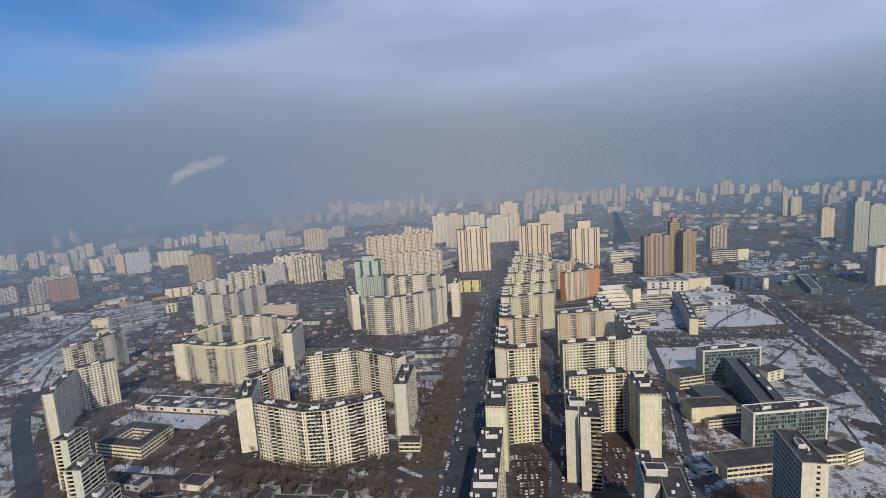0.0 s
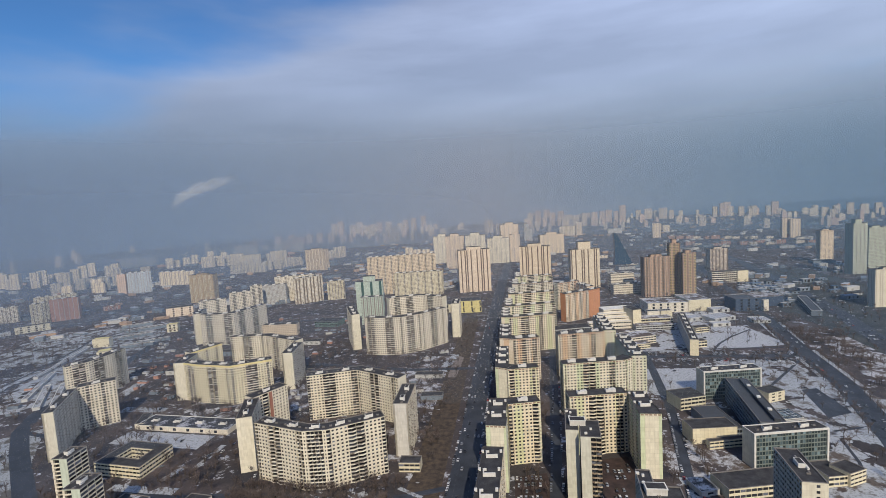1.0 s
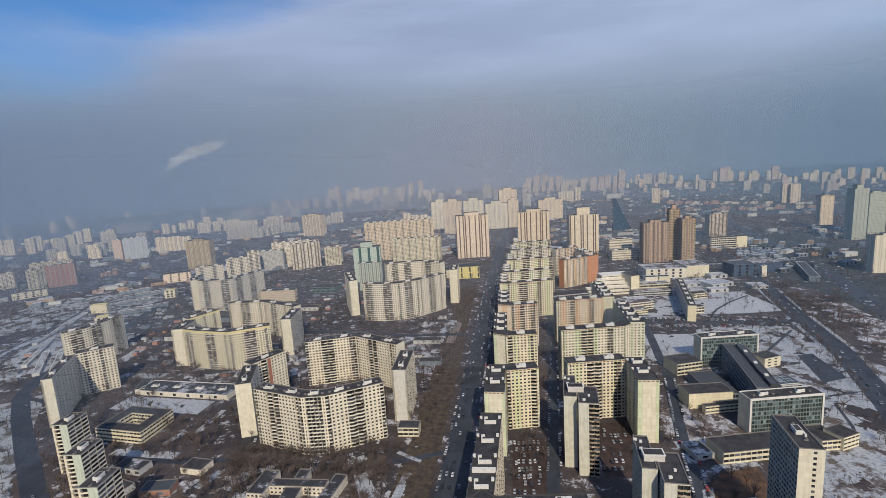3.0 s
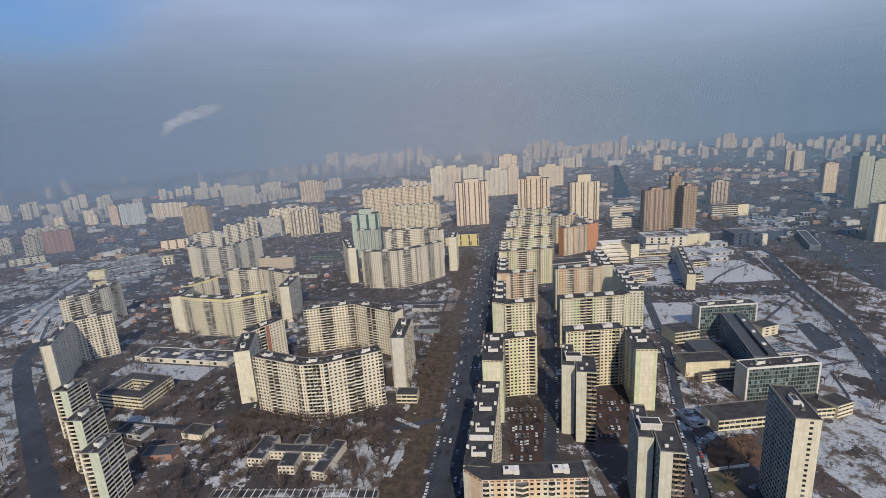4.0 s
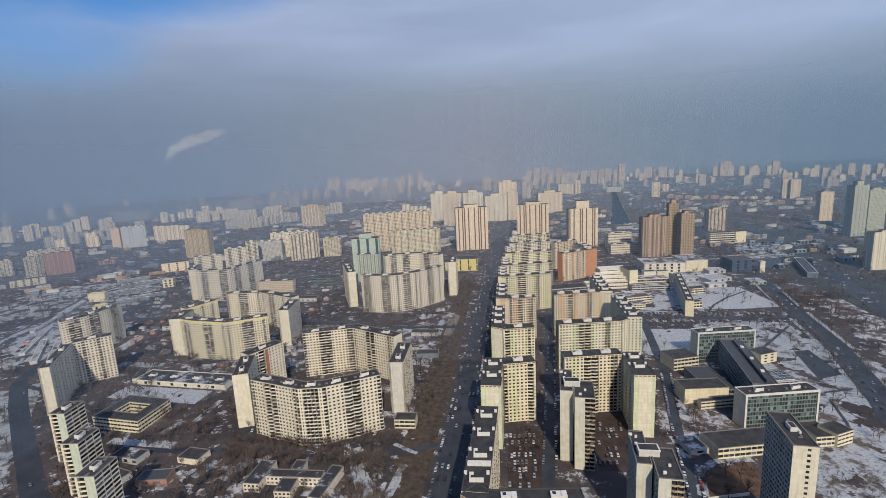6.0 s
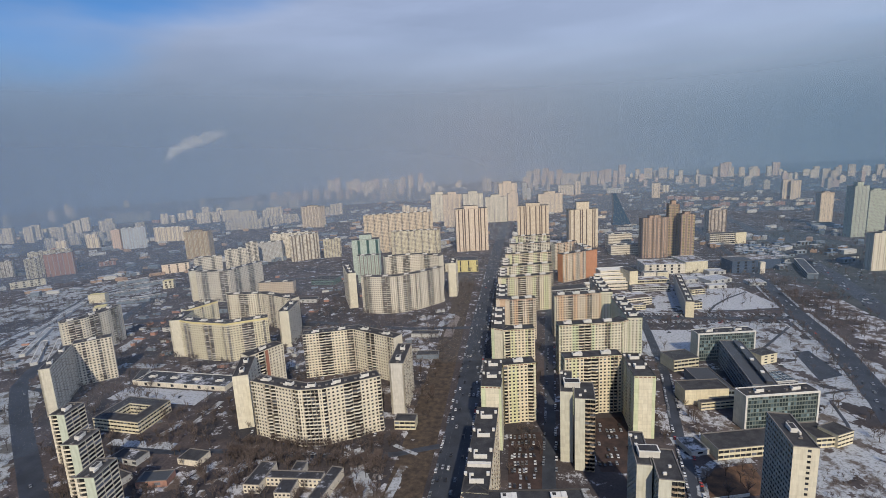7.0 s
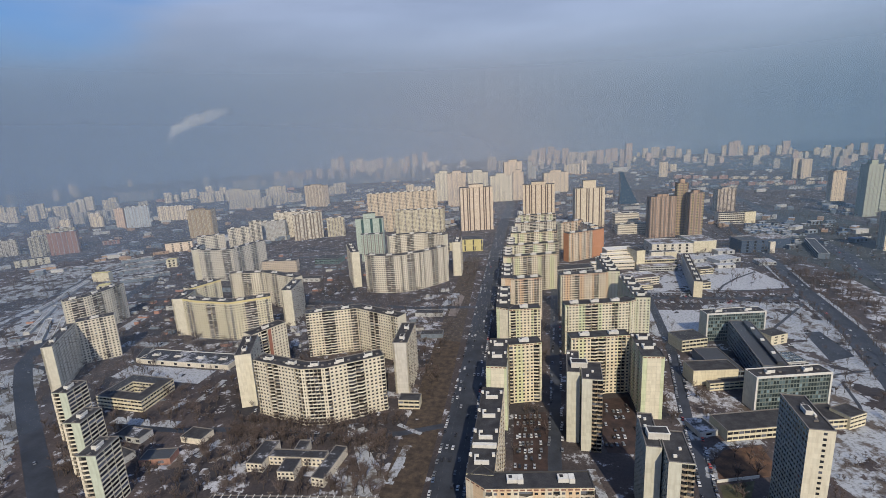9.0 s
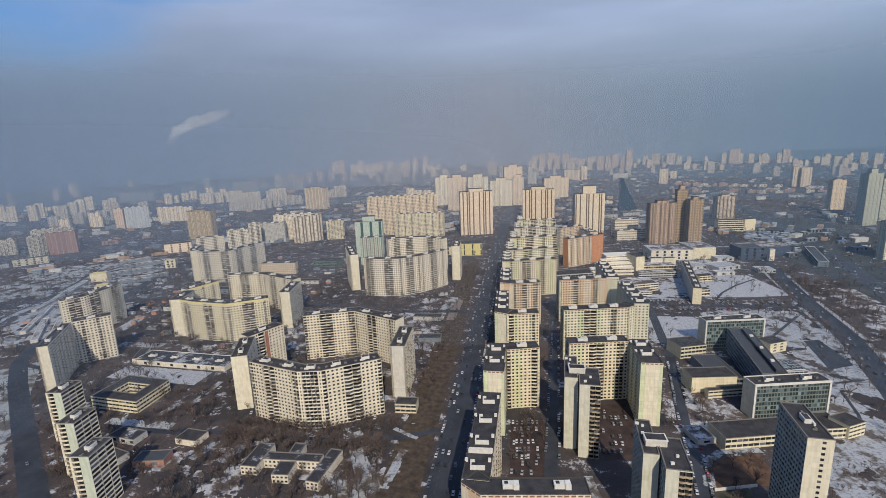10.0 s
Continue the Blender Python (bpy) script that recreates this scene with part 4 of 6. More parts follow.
split_tower((38, 320), [(27.3, 35.8, 309, 342, "."), (35.9, 49, 299.5, 324, "..bb")], 53, 17, "pale cream tower of two offset slabs with brown balconies")
split_tower((68, 245), [(59.2, 66.8, 233, 264, "."), (66.9, 78.8, 221.5, 248, "..bb")], 52, 17, "pale tower of two offset slabs with grey shaded side")
b = Block("tower_block", "tall tower with long sides coloured as in shade, blank cream end and one window column", "tower block", (137, 248), "", 300)
b.wing([(142.6, 231.6), (145.8, 264.2)], 11.2, 66, 22, "wWwwWw", SHADED_SIDE, ends=("..w.", "w"), back="wWwwWw", end_mat=PLAIN_END, houses=1, bay=2.8)

TALL = "tall towers behind the horseshoe blocks"


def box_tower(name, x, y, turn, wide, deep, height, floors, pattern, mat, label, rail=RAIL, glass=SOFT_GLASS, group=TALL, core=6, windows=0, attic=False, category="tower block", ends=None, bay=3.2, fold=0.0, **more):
    c, s = math.cos(radians(turn)), math.sin(radians(turn))
    b = Block(name, label, category, (x + c * wide / 2, y + s * wide / 2), group, windows)
    # long slabs are folded a little from section to section
    folds = max(1, round(wide / 17)) if fold else 1
    line = [(x + c * wide * k / folds + s * fold * (k % 2), y + s * wide * k / folds - c * fold * (k % 2)) for k in range(folds + 1)]
    b.wing(line, deep, height, floors, pattern, mat, rail, glass, ends or (pattern, pattern), attic=attic, bay=bay, houses=0 if core else 1, **more)
    if core:
        m = (x + c * wide / 2 - s * deep / 2, y + s * wide / 2 + c * deep / 2)
        a = Acc()
        a.box(-wide * 0.22, -deep * 0.25, height - 0.6, wide * 0.22, deep * 0.25, height + core, m, turn)
        top = part("machine_room", a, mat, b.root)
        r = Acc()
        r.box(-wide * 0.23, -deep * 0.27, height + core, wide * 0.23, deep * 0.27, height + core + 0.4, m, turn)
        part("cap", r, ROOFING, top)
    return b


box_tower("tower_block", -137, 1088, 12, 74, 24, 99, 30, ".v.vv.v.", BROWNISH, glass=STRIP, bay=4.6, label="tall cream tower with dark vertical glazing strips")
box_tower("tower_block", 3, 1180, 0, 75, 24, 92, 28, ".v.vv.v.", TAN, glass=STRIP, bay=4.6, label="tall tan tower with brown vertical strips")
box_tower("tower_block", 117, 1099, 8, 65, 24, 88, 28, "v.v..v", FAR_CREAM, glass=STRIP, bay=4.6, label="tall cream tower with a rooftop machine room", core=16)
box_tower("glass_tower", -314, 876, 12, 52, 24, 68, 22, ".v.v.v", PALE_GREEN, "green glass and pale panel tower with stepped top", glass=TOWER_GLASS, core=9, bay=8.6)
box_tower("apartment_block", -284, 812, 10, 40, 14, 50, 16, "wv", PALE_GREEN, "pale greenish block before the green tower", core=0)
box_tower("tower_block", -357, 1090, 16, 165, 18, 92, 27, "wwbwww", TAN, "very long tan panel slab, stepped roofline", core=0, fold=3.2)
box_tower("tower_block", -287, 1068, 8, 111, 16, 55, 18, "wwbwww", PALE_YELLOW, "long pale yellow panel slab", core=0, fold=3.2)
box_tower("tower_block", -812, 1066, 5, 62, 22, 70, 22, "vw.v", OCHRE, glass=PALE_STRIP, label="ochre tower with pale vertical strips", core=3)
box_tower("tower_block", -753, 1608, -8, 80, 26, 74, 24, "v.vv", TAN, "tan tower with brown corner", core=3)
box_tower("apartment_block", -573, 1046, 18, 92, 15, 60, 19, "wwbw", WHITE, "white panel slab with black roof", core=0, fold=3.2)
box_tower("apartment_block", -507, 1010, 40, 66, 15, 60, 19, "wbwb", WHITE, "white panel slab with brown loggias", core=0, rail=BROWN_RAIL, fold=3.2)
box_tower("apartment_block", -587, 1012, 20, 52, 14, 46, 16, "ww", GREY, "grey panel block among white ones", core=0, fold=3.2)
box_tower("apartment_block", -445, 1050, 20, 40, 15, 44, 15, "wb", PALE_YELLOW, "pale yellow block with brown loggias", core=0)
box_tower("apartment_block", -440, 745, 6, 60, 14, 20, 6, "ww", TAN, "tan low block beside the court", core=0)
box_tower("tower_block", 245, 979, 8, 50, 20, 80, 26, "wbwvw", BROWN_STRIPED, "dark brown brick tower", rail=BROWN_RAIL, core=4)
box_tower("tower_block", 299, 1003, -4, 20, 20, 103, 32, "bw", BROWN_STRIPED, "brown brick tower with lighter edges", rail=YELLOW_RAIL, core=7)
box_tower("tower_block", 315, 976, 8, 26, 20, 86, 28, "wbw", BROWN_STRIPED, "brown brick tower with ochre balconies", rail=YELLOW_RAIL, core=4)
box_tower("tower_block", 474, 1271, 12, 46, 20, 56, 18, "wbw", BROWNISH, "dull tan tower beyond the market", core=3, rail=BROWN_RAIL, glass=STRIP)
box_tower("tower_block", 768, 1352, 0, 30, 20, 82, 26, "w.w", TAN, "slender tan tower among bare trees", core=2, attic=True)
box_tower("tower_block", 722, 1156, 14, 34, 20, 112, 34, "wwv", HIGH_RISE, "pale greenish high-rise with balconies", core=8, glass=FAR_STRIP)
box_tower("tower_block", 790, 1215, 14, 44, 20, 96, 29, "ww", HIGH_RISE, "pale greenish high-rise wing", core=3)
box_tower("tower_block", 566, 850, 6, 52, 15, 62, 18, "w.w", CREAM, "cream tower block with a shaded grey side", core=2)
box_tower("office_building", 196, 1062, 10, 50, 20, 36, 6, "oo", WHITE, "white stepped office building with window bands", core=0, category="office", bay=4, sill=2.6, head=0.9, edge=COPING)
box_tower("office_building", 193, 1018, 8, 66, 18, 20, 4, "oo", WHITE, "low white office with dark window rows", core=0, category="office", bay=4, sill=2.2, head=0.9, edge=COPING)
box_tower("apartment_block", -1030, 896, 40, 52, 14, 50, 16, "..v", RED, "red-brown panel block with dark vertical strips", core=0, glass=FAR_STRIP, fold=3.2)
box_tower("apartment_block", -1110, 930, 40, 80, 14, 50, 16, "wb", PALE_YELLOW, "pale panel block with yellow tint", core=0, fold=3.2)
box_tower("apartment_block", -1050, 869, 58, 32, 14, 46, 15, "wb", PALE_YELLOW, "pale panel slab with loggias before a longer one", core=0, fold=3.2)
box_tower("apartment_block", -1160, 884, 40, 40, 14, 36, 12, "wb", WHITE, "white panel block with black roof", core=0)
box_tower("apartment_block", -1140, 1235, 30, 62, 15, 62, 19, ".v", BLUE_GREY, "pale blue-grey panel block with vertical strips", core=0, glass=FAR_STRIP, fold=3.2)
box_tower("apartment_block", -1172, 1232, 8, 26, 15, 60, 18, "v.", FAR_PINK, "pinkish slab beside the pale block", core=0, glass=FAR_STRIP)
for x, y, turn, w, h, mat in ((-227, 1500, 10, 60, 104, WHITE), (-160, 1470, 8, 62, 106, CREAM), (-100, 1590, 8, 72, 84, CREAM), (-26, 1610, 5, 34, 92, WHITE), (81, 1792, 15, 92, 72, TAN), (-60, 1760, 12, 66, 118, WHITE), (-290, 1640, 12, 60, 96, CREAM)):
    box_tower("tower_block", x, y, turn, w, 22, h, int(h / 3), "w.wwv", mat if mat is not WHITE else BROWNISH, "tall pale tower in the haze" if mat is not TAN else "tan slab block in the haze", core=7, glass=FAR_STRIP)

# dark glass tower with a curved top
sail = Acc()
prev = None
for k in range(13):
    z = 92 * k / 12
    w = 9 + 43 * (1 - k / 12) ** 1.35
    x0 = 278 + 3 * math.sin(math.pi * k / 12)
    now = [(x0, 1452, z), (x0 + w, 1448, z), (x0 + w, 1474, z), (x0, 1474, z)]
    if prev:
        for j in range(4):
            sail.quad(prev[j], prev[(j + 1) % 4], now[(j + 1) % 4], now[j])
    prev = now
sail.quad(*prev)
b = Block("glass_tower", "dark blue glass tower with a tapering curved outline", "tower block", (300, 1462))
part("facade", sail, BLUE_GLASS, b.root)

# ---- offices and low buildings east ----
def framed(b, p, q, height):
    """A cream concrete frame round a glazed front: two piers and a fascia."""
    length, turn = math.hypot(q[0] - p[0], q[1] - p[1]), math.degrees(math.atan2(q[1] - p[1], q[0] - p[0]))
    for u in (0.0, length - 1.4):
        pier = Acc()
        pier.box(u, -0.5, 0, u + 1.4, -0.02, height - 0.3, p, turn)
        part("pier", pier, COPING, b.root, "cream concrete pier")
    fascia = Acc()
    fascia.box(1.4, -0.5, height - 1.5, length - 1.4, -0.02, height - 0.3, p, turn)
    part("fascia", fascia, COPING, b.root, "cream concrete fascia")


BLUE_SHEET = plain("blue_sheet_roof", (0.06, 0.11, 0.19), 0.6)
PALE_SHEET = plain("pale_sheet_roof", (0.30, 0.31, 0.32), 0.8)
MARKET_GREY = plain("grey_felt_roof", (0.045, 0.05, 0.058), 0.8)
b = Block("office_building", "office slab with greenish curtain wall and black roof", "office", (195, 373), "office complex", 130)
b.wing([(166, 357.5), (222, 368.5)], 13, 28, 8, "o", CURTAIN, glass=GREEN_GLASS, ends=(".", "."), end_mat=PLAIN_END, houses=1, bay=2.2, sill=0.7, head=0.15, edge=COPING)
framed(b, (166, 357.5), (222, 368.5), 28)
b = Block("office_building", "grey office slab at the rear with curtain wall", "office", (202, 490), "office complex", 130)
b.wing([(176.5, 484), (234, 494)], 13, 29, 8, "o", CURTAIN, glass=GREEN_GLASS, ends=(".", "."), end_mat=PLAIN_END, houses=1, bay=2.2, sill=0.7, head=0.15, edge=COPING)
framed(b, (176.5, 484), (234, 494), 29)
b = Block("office_building", "dark-roofed link building between the office slabs", "office", (208, 440), "office complex")
b.wing([(203, 385), (215, 481)], 19, 23, 6, "o", SLATE, houses=0, glass=GREEN_GLASS, roof=MARKET_GREY, sill=1.7, back="o", bay=4, ends=(".", "."))
ridge = Acc()
ridge.box(-2.2, 3, 22.4, 2.2, 92, 25.0, (197, 386), -7)
ridge = part("clerestory", ridge, MARKET_GREY, b.root, "dark clerestory along the roof")
for k in range(3):
    vent = Acc()
    vent.box(-1.3, 18 + 26 * k, 25.0, 1.3, 21 + 26 * k, 26.2, (197, 386), -7)
    part("vent", vent, COPING, ridge)
b.wing([(158, 403), (180, 405.5)], 46, 9, 2, "o", SLATE, houses=0, roof=MARKET_GREY, bay=4)


def low(name, pts, depth, height, floors, pattern, mat, label, houses=0, category="low building", group="", **more):
    x = sum(p[0] for p in pts) / len(pts)
    y = sum(p[1] for p in pts) / len(pts)
    b = Block(name, label, category, (x, y), group, 2)
    b.wing(pts, depth, height, floors, pattern, mat, houses=houses, **{"bay": 4.0, "sill": 1.25, **more})
    return b


low("canteen_hall", [(136, 394), (172, 399)], 18, 13.5, 3, ".", PALE_YELLOW, "pale yellow hall with black flat roof", group="office complex")
low("office_wing", [(146, 385.5), (190, 396)], 5.0, 7, 2, "oo", PALE_YELLOW, "low cream wing with a window band before the hall", group="office complex")
low("lean_to", [(117, 321), (130, 325)], 17, 4.2, 1, ".o", GREY, "low lean-to with a pale sheet roof beside the workshop", roof=ROOF_SNOW, edge=PALE_SHEET)
low("office_wing", [(147, 458), (172, 466)], 22, 12, 3, "oo", PALE_YELLOW, "low cream wing with window bands", group="office complex")
low("office_wing", [(232, 476), (250, 484)], 16, 10, 3, ".o", PALE_YELLOW, "low cream annex with black roof", group="office complex")
glasshouse = low("glasshouse", [(220, 423), (239, 427)], 22, 8, 2, "o", GREY, "low annex with a gridded skylight roof", group="office complex")
kerb = Acc()
kerb.box(1.0, 1.5, 7.4, 18.2, 20.5, 7.9, (220, 423), 12)
kerb = part("skylight", kerb, COPING, glasshouse.root, "white-framed gridded skylight")
for i in range(5):
    for j in range(4):
        glass = Acc()
        glass.box(1.5 + 3.35 * i, 2.0 + 4.6 * j, 7.85, 4.4 + 3.35 * i, 6.0 + 4.6 * j, 8.1, (220, 423), 12)
        part("pane", glass, GREEN_GLASS, kerb)
low("workshop", [(133, 318), (199, 333)], 20, 8.5, 2, "o", PALE_YELLOW, "low cream workshop with dark patched roof")
low("clinic", [(204, 337), (219, 340)], 20, 8, 2, "oo", PALE_YELLOW, "low cream building with window bands in snow")
low("clinic", [(218, 338), (232, 345)], 14, 10, 3, "oo", PALE_YELLOW, "cream block at the end of the low building")
for k in range(4):
    low("shopping_centre", [(104 + 9 * k, 746 + 9 * k), (169 + 2 * k, 754 + 9 * k)], 9.0 if k < 3 else 22, 12 + 4.5 * k, 2 + k, "o", WHITE, "cream terraced shopping centre with long white parapets", category="shop", edge=COPING, sill=3.0, head=0.9, roof=COPING, group="terraces of the shopping centre")
low("stair_tower", [(171, 752), (184, 756)], 30, 29, 5, ".", PALE_YELLOW, "blank cream stair tower of the shopping centre", category="shop")
low("shopping_hall", [(217, 848), (284, 852)], 44, 17, 3, "..o", WHITE, "long white shopping hall with overhanging roof", category="shop", edge=COPING, roof=THIN_SNOW)
low("shopping_hall", [(284.5, 852), (322, 858)], 50, 20, 3, ".", PALE_YELLOW, "blank cream end of the shopping hall, white parapet", category="shop", edge=COPING, roof=THIN_SNOW)
low("shop_wing", [(186, 770), (236, 776)], 24, 10, 2, "o", PALE_YELLOW, "low cream shop wing with window band", category="shop", edge=COPING, roof=THIN_SNOW)
low("shop_box", [(203, 795), (222, 797)], 12, 16, 2, ".", WHITE, "white overhanging shop box", category="shop", edge=COPING)
low("shop_box", [(224, 797), (242, 799)], 12, 16, 2, ".", PALE_YELLOW, "pale overhanging shop box", category="shop", edge=COPING)
low("shop_wing", [(172, 737), (228, 744)], 16, 8, 2, "o", GREY, "low grey shop wing with snowy roof", category="shop", roof=THIN_SNOW)
low("shop_wing", [(44, 700), (104, 716)], 24, 14, 3, "oo", GREY, "grey shop wing beside the yard street", category="shop")
low("pavilion", [(147, 664), (184, 676)], 30, 11, 3, "oo", WHITE, "white school building in snow, pale roof", roof=THIN_SNOW, edge=COPING)
low("pavilion", [(150, 648), (170, 652)], 13, 7, 2, "o", PALE_YELLOW, "low cream wing of the school building", roof=THIN_SNOW)
low("long_house", [(219, 618), (248, 760)], 10, 21, 7, "ww", GREY, "long grey slab with a pale end wall", 1, end_mat=PALE_YELLOW)
low("kiosk_house", [(251, 720), (271, 726)], 12, 8, 2, "o", PALE_YELLOW, "small cream house behind the grey slab")
low("pavilion", [(223, 650), (242, 655)], 10, 9, 2, "o", PALE_YELLOW, "small yellowish pavilion in the snow")
low("market_hall", [(356, 846), (392, 850)], 34, 21, 4, "..o", NAVY, "large dark blue market hall beside the highway", category="shop", roof=MARKET_GREY)
low("market_hall", [(400, 872), (446, 880)], 30, 17, 3, ".", NAVY, "dark blue market hall with a flat grey roof", category="shop", roof=THIN_SNOW)
low("market_hall", [(372, 900), (440, 908)], 26, 13, 3, "o.", SLATE, "blue-grey market hall with a snowy roof", category="shop", roof=THIN_SNOW)
low("sign_block", [(398, 843), (406, 844)], 6, 19, 3, ".", WHITE, "blank white sign block before the market halls", category="sign", edge=COPING)
low("bus_terminal", [(486, 915), (449, 806)], 14, 9, 2, "o", SLATE, "long dark terminal with a white roof edge", edge=COPING, roof=MARKET_GREY)
low("office_building", [(417, 1108), (470, 1112)], 18, 24, 5, "o", WHITE, "pale low office with window bands", category="office")
low("office_building", [(471, 1112), (494, 1116)], 18, 25, 5, ".", PALE_YELLOW, "blank pale yellow office end", category="office")
for ax, ay, bx, by, d, h in ((298, 776, 334, 792, 30, 6), (350, 768, 373, 768, 22, 5), (286, 752, 312, 755, 14, 5), (262, 784, 284, 790, 22, 6), (318, 838, 345, 842, 20, 6)):
    low("store_hall", [(ax, ay), (bx, by)], d, h, 1, "..o", GREY, "low grey store hall with a snow-covered flat roof", category="shop", roof=PARK_SNOW, edge=COPING, group="store halls by the park")
stall_rng = random.Random(77)
stalls = [Acc(), Acc(), Acc(), Acc()]
for n in range(170):
    x, y = stall_rng.uniform(0, 78), stall_rng.uniform(0, 190)
    w, d, h = stall_rng.uniform(2, 7), stall_rng.uniform(1.5, 3.5), stall_rng.uniform(2.5, 4.5)
    x, y = 402 + x + 0.30 * y, 900 + y
    if inside(x, y, 7):
        continue
    stalls[0].box(-w, -d, -0.1, w, d, h, (x, y), 14)
    stalls[1 + n % 3].box(-w - 0.3, -d - 0.3, h, w + 0.3, d + 0.3, h + 0.25, (x, y), 14)
for acc, mat, text in zip(stalls, (SLATE, PARK_SNOW, BLUE_SHEET, PALE_SHEET), ("slate-grey market stalls", "snowy roofs of market stalls", "blue sheet roofs of market stalls", "pale sheet roofs of market stalls")):
    part("market_stalls", acc, mat, None, text + " beside the highway", "stuff")["category"] = "stalls"
market_rng = random.Random(21)
MARKET_ROOFS = [BLUE_SHEET, PALE_SHEET, plain("grey_sheet_roof", (0.16, 0.17, 0.18), 0.6), ROOFING]
for k in range(30):
    x, y = market_rng.uniform(395, 560), market_rng.uniform(860, 1100)
    x += (y - 740) * 0.22
    w, d, h = market_rng.uniform(8, 24), market_rng.uniform(6, 13), market_rng.uniform(3.5, 8)
    if inside(x, y, 8) or inside(x + w, y + w * 0.3, 6):
        continue
    kind = k % 4
    low("market_shed", [(x, y), (x + w, y + w * 0.3)], d, h, 1, ".o", (GREY, SLATE, SLATE)[k % 3], ("blue-roofed", "pale-roofed", "grey-roofed", "black-roofed")[kind] + " small market shed beside the highway", category="shop", group="market sheds", roof=MARKET_ROOFS[kind], edge=MARKET_ROOFS[kind])
low("car_showroom", [(-116, 884), (-73, 888)], 34, 23, 2, "..W.", STRONG_YELLOW, "yellow shop box beside the avenue", category="shop")
low("annex", [(-172, 890), (-117, 893)], 34, 16, 2, "..o", PALE_YELLOW, "low cream annex beside the yellow box", category="shop")

# ---- low buildings west ----
b = Block("school", "pale yellow school round a square courtyard, black roof", "school", (-340, 348), "", 120)
b.wing([(-360, 326), (-312.5, 321), (-312, 359), (-357, 364)], 11, 11, 3, "oo", PALE_YELLOW, houses=0, bay=3.6, closed=True, sill=1.35, head=0.5)
b = Block("garage_row", "long low garage with black roof and white front parapet", "garage", (-340, 412), "", 0)
b.wing([(-390, 406), (-284, 398)], 24, 5.2, 1, "...o", WHITE, houses=1, bay=4, edge=COPING, roof=ROOF_SNOW)
b.wing([(-404, 432), (-393, 407)], 9, 5.5, 1, ".", WHITE, houses=0)
b = Block("nursery_school", "white two-storey nursery school with angled wings and black roofs", "school", (-155, 268), "", 150)
for pts, d in (([(-171, 268), (-132, 269)], 8), ([(-183, 260), (-171.5, 260)], 25), ([(-158, 254), (-147, 254.5)], 13.5), ([(-133.5, 251), (-125, 250)], 33), ([(-157, 276.5), (-149, 277)], 11)):
    b.wing(pts, d, 6.8, 2, "ww", WHITE, houses=0, bay=3.0, roof=ROOF_SNOW)
low("hut", [(-251, 286), (-233, 284)], 13, 5, 1, "..", WHITE, "small white hut with grey roof in a yard")
low("kiosk_house", [(-100, 342), (-83, 342.5)], 11, 8, 2, "oo", PALE_YELLOW, "small yellow shop with black roof at the lane")
low("shed", [(-305, 284), (-281, 281)], 12, 5, 1, ".o", GREY, "grey shed among yards", roof=ROOF_SNOW)
low("shed", [(-262, 258), (-241, 262)], 12, 5, 1, ".o", RED, "red-brown shed among muddy yards", roof=MARKET_GREY)
low("shed", [(-290, 262), (-275, 258)], 10, 5, 1, ".o", GREY, "grey shed among yards")
b = Block("depot", "long low depot with dark open bays between white posts", "low building", (-130, 234))
b.wing([(-190, 227), (-86, 235)], 7, 3.4, 1, "o", GREY, houses=0, bay=5.2, roof=ROOF_SNOW, edge=EDGE, sill=0.2, head=0.5)
b.wing([(-176, 214), (-112, 219)], 7, 3.2, 1, "o.", GREY, houses=0, bay=5.2, roof=ROOF_SNOW, edge=EDGE, sill=0.2, head=0.5)
for a, bb, n in (((-190, 227), (-86, 235), 21), ((-176, 214), (-112, 219), 13)):
    turn = math.degrees(math.atan2(bb[1] - a[1], bb[0] - a[0]))
    for k in range(n):
        beam = Acc()
        u = math.hypot(bb[0] - a[0], bb[1] - a[1]) * (k + 0.5) / n
        beam.box(u - 0.22, -0.35, 0, u + 0.22, -0.01, 3.5, a, turn)
        beam.box(u - 0.22, -0.35, 3.5, u + 0.22, 7.2, 3.85, a, turn)
        part("portal_post", beam, COPING, b.root, "whitewashed concrete portal")
low("pump_house", [(-726, 694), (-700, 701)], 12, 15, 3, ".", PALE_YELLOW, "small yellow-roofed house by the tracks", roof=STRONG_YELLOW)
low("pump_house", [(-655, 630), (-640, 640)], 18, 12, 2, ".o", PALE_YELLOW, "yellow-roofed house by the road", roof=STRONG_YELLOW)
for a, b, d in (((-561, 446), (-622, 515), 7), ((-545, 452), (-606, 524), 6), ((-604, 470), (-668, 566), 6), ((-700, 604), (-735, 690), 7), ((-675, 546), (-710, 640), 6)):
    low("garage_row", [b, a], d, 3.6, 1, ".", GREY, "long row of lock-up garages with snowy roofs", category="garage", roof=SNOW, edge=COPING, group="lock-up garages")
for line in ([(-640, 420), (-672, 500), (-690, 570), (-725, 670), (-765, 770), (-760, 900)], [(-655, 420), (-690, 505), (-710, 580), (-750, 690), (-800, 790)]):
    strip("road", line, 4.5, 0.11, ASPHALT, "narrow dark track beside the garages")
for ax, ay, bx, by, d in ((-716, 738, -675, 773, 9), (-744, 785, -691, 828, 11), (-654, 707, -612, 737, 9), (-665, 685, -620, 706, 8), (-785, 820, -740, 853, 10)):
    low("depot_hall", [(ax, ay), (bx, by)], d, 5, 1, ".", SLATE, "long low depot hall with a snowy roof", category="garage", roof=ROOF_SNOW, edge=COPING, group="depot halls by the tracks")
low("factory", [(-755, 908), (-710, 935)], 26, 20, 4, "...o", BROWNISH, "tan four-storey factory with few windows", category="factory")
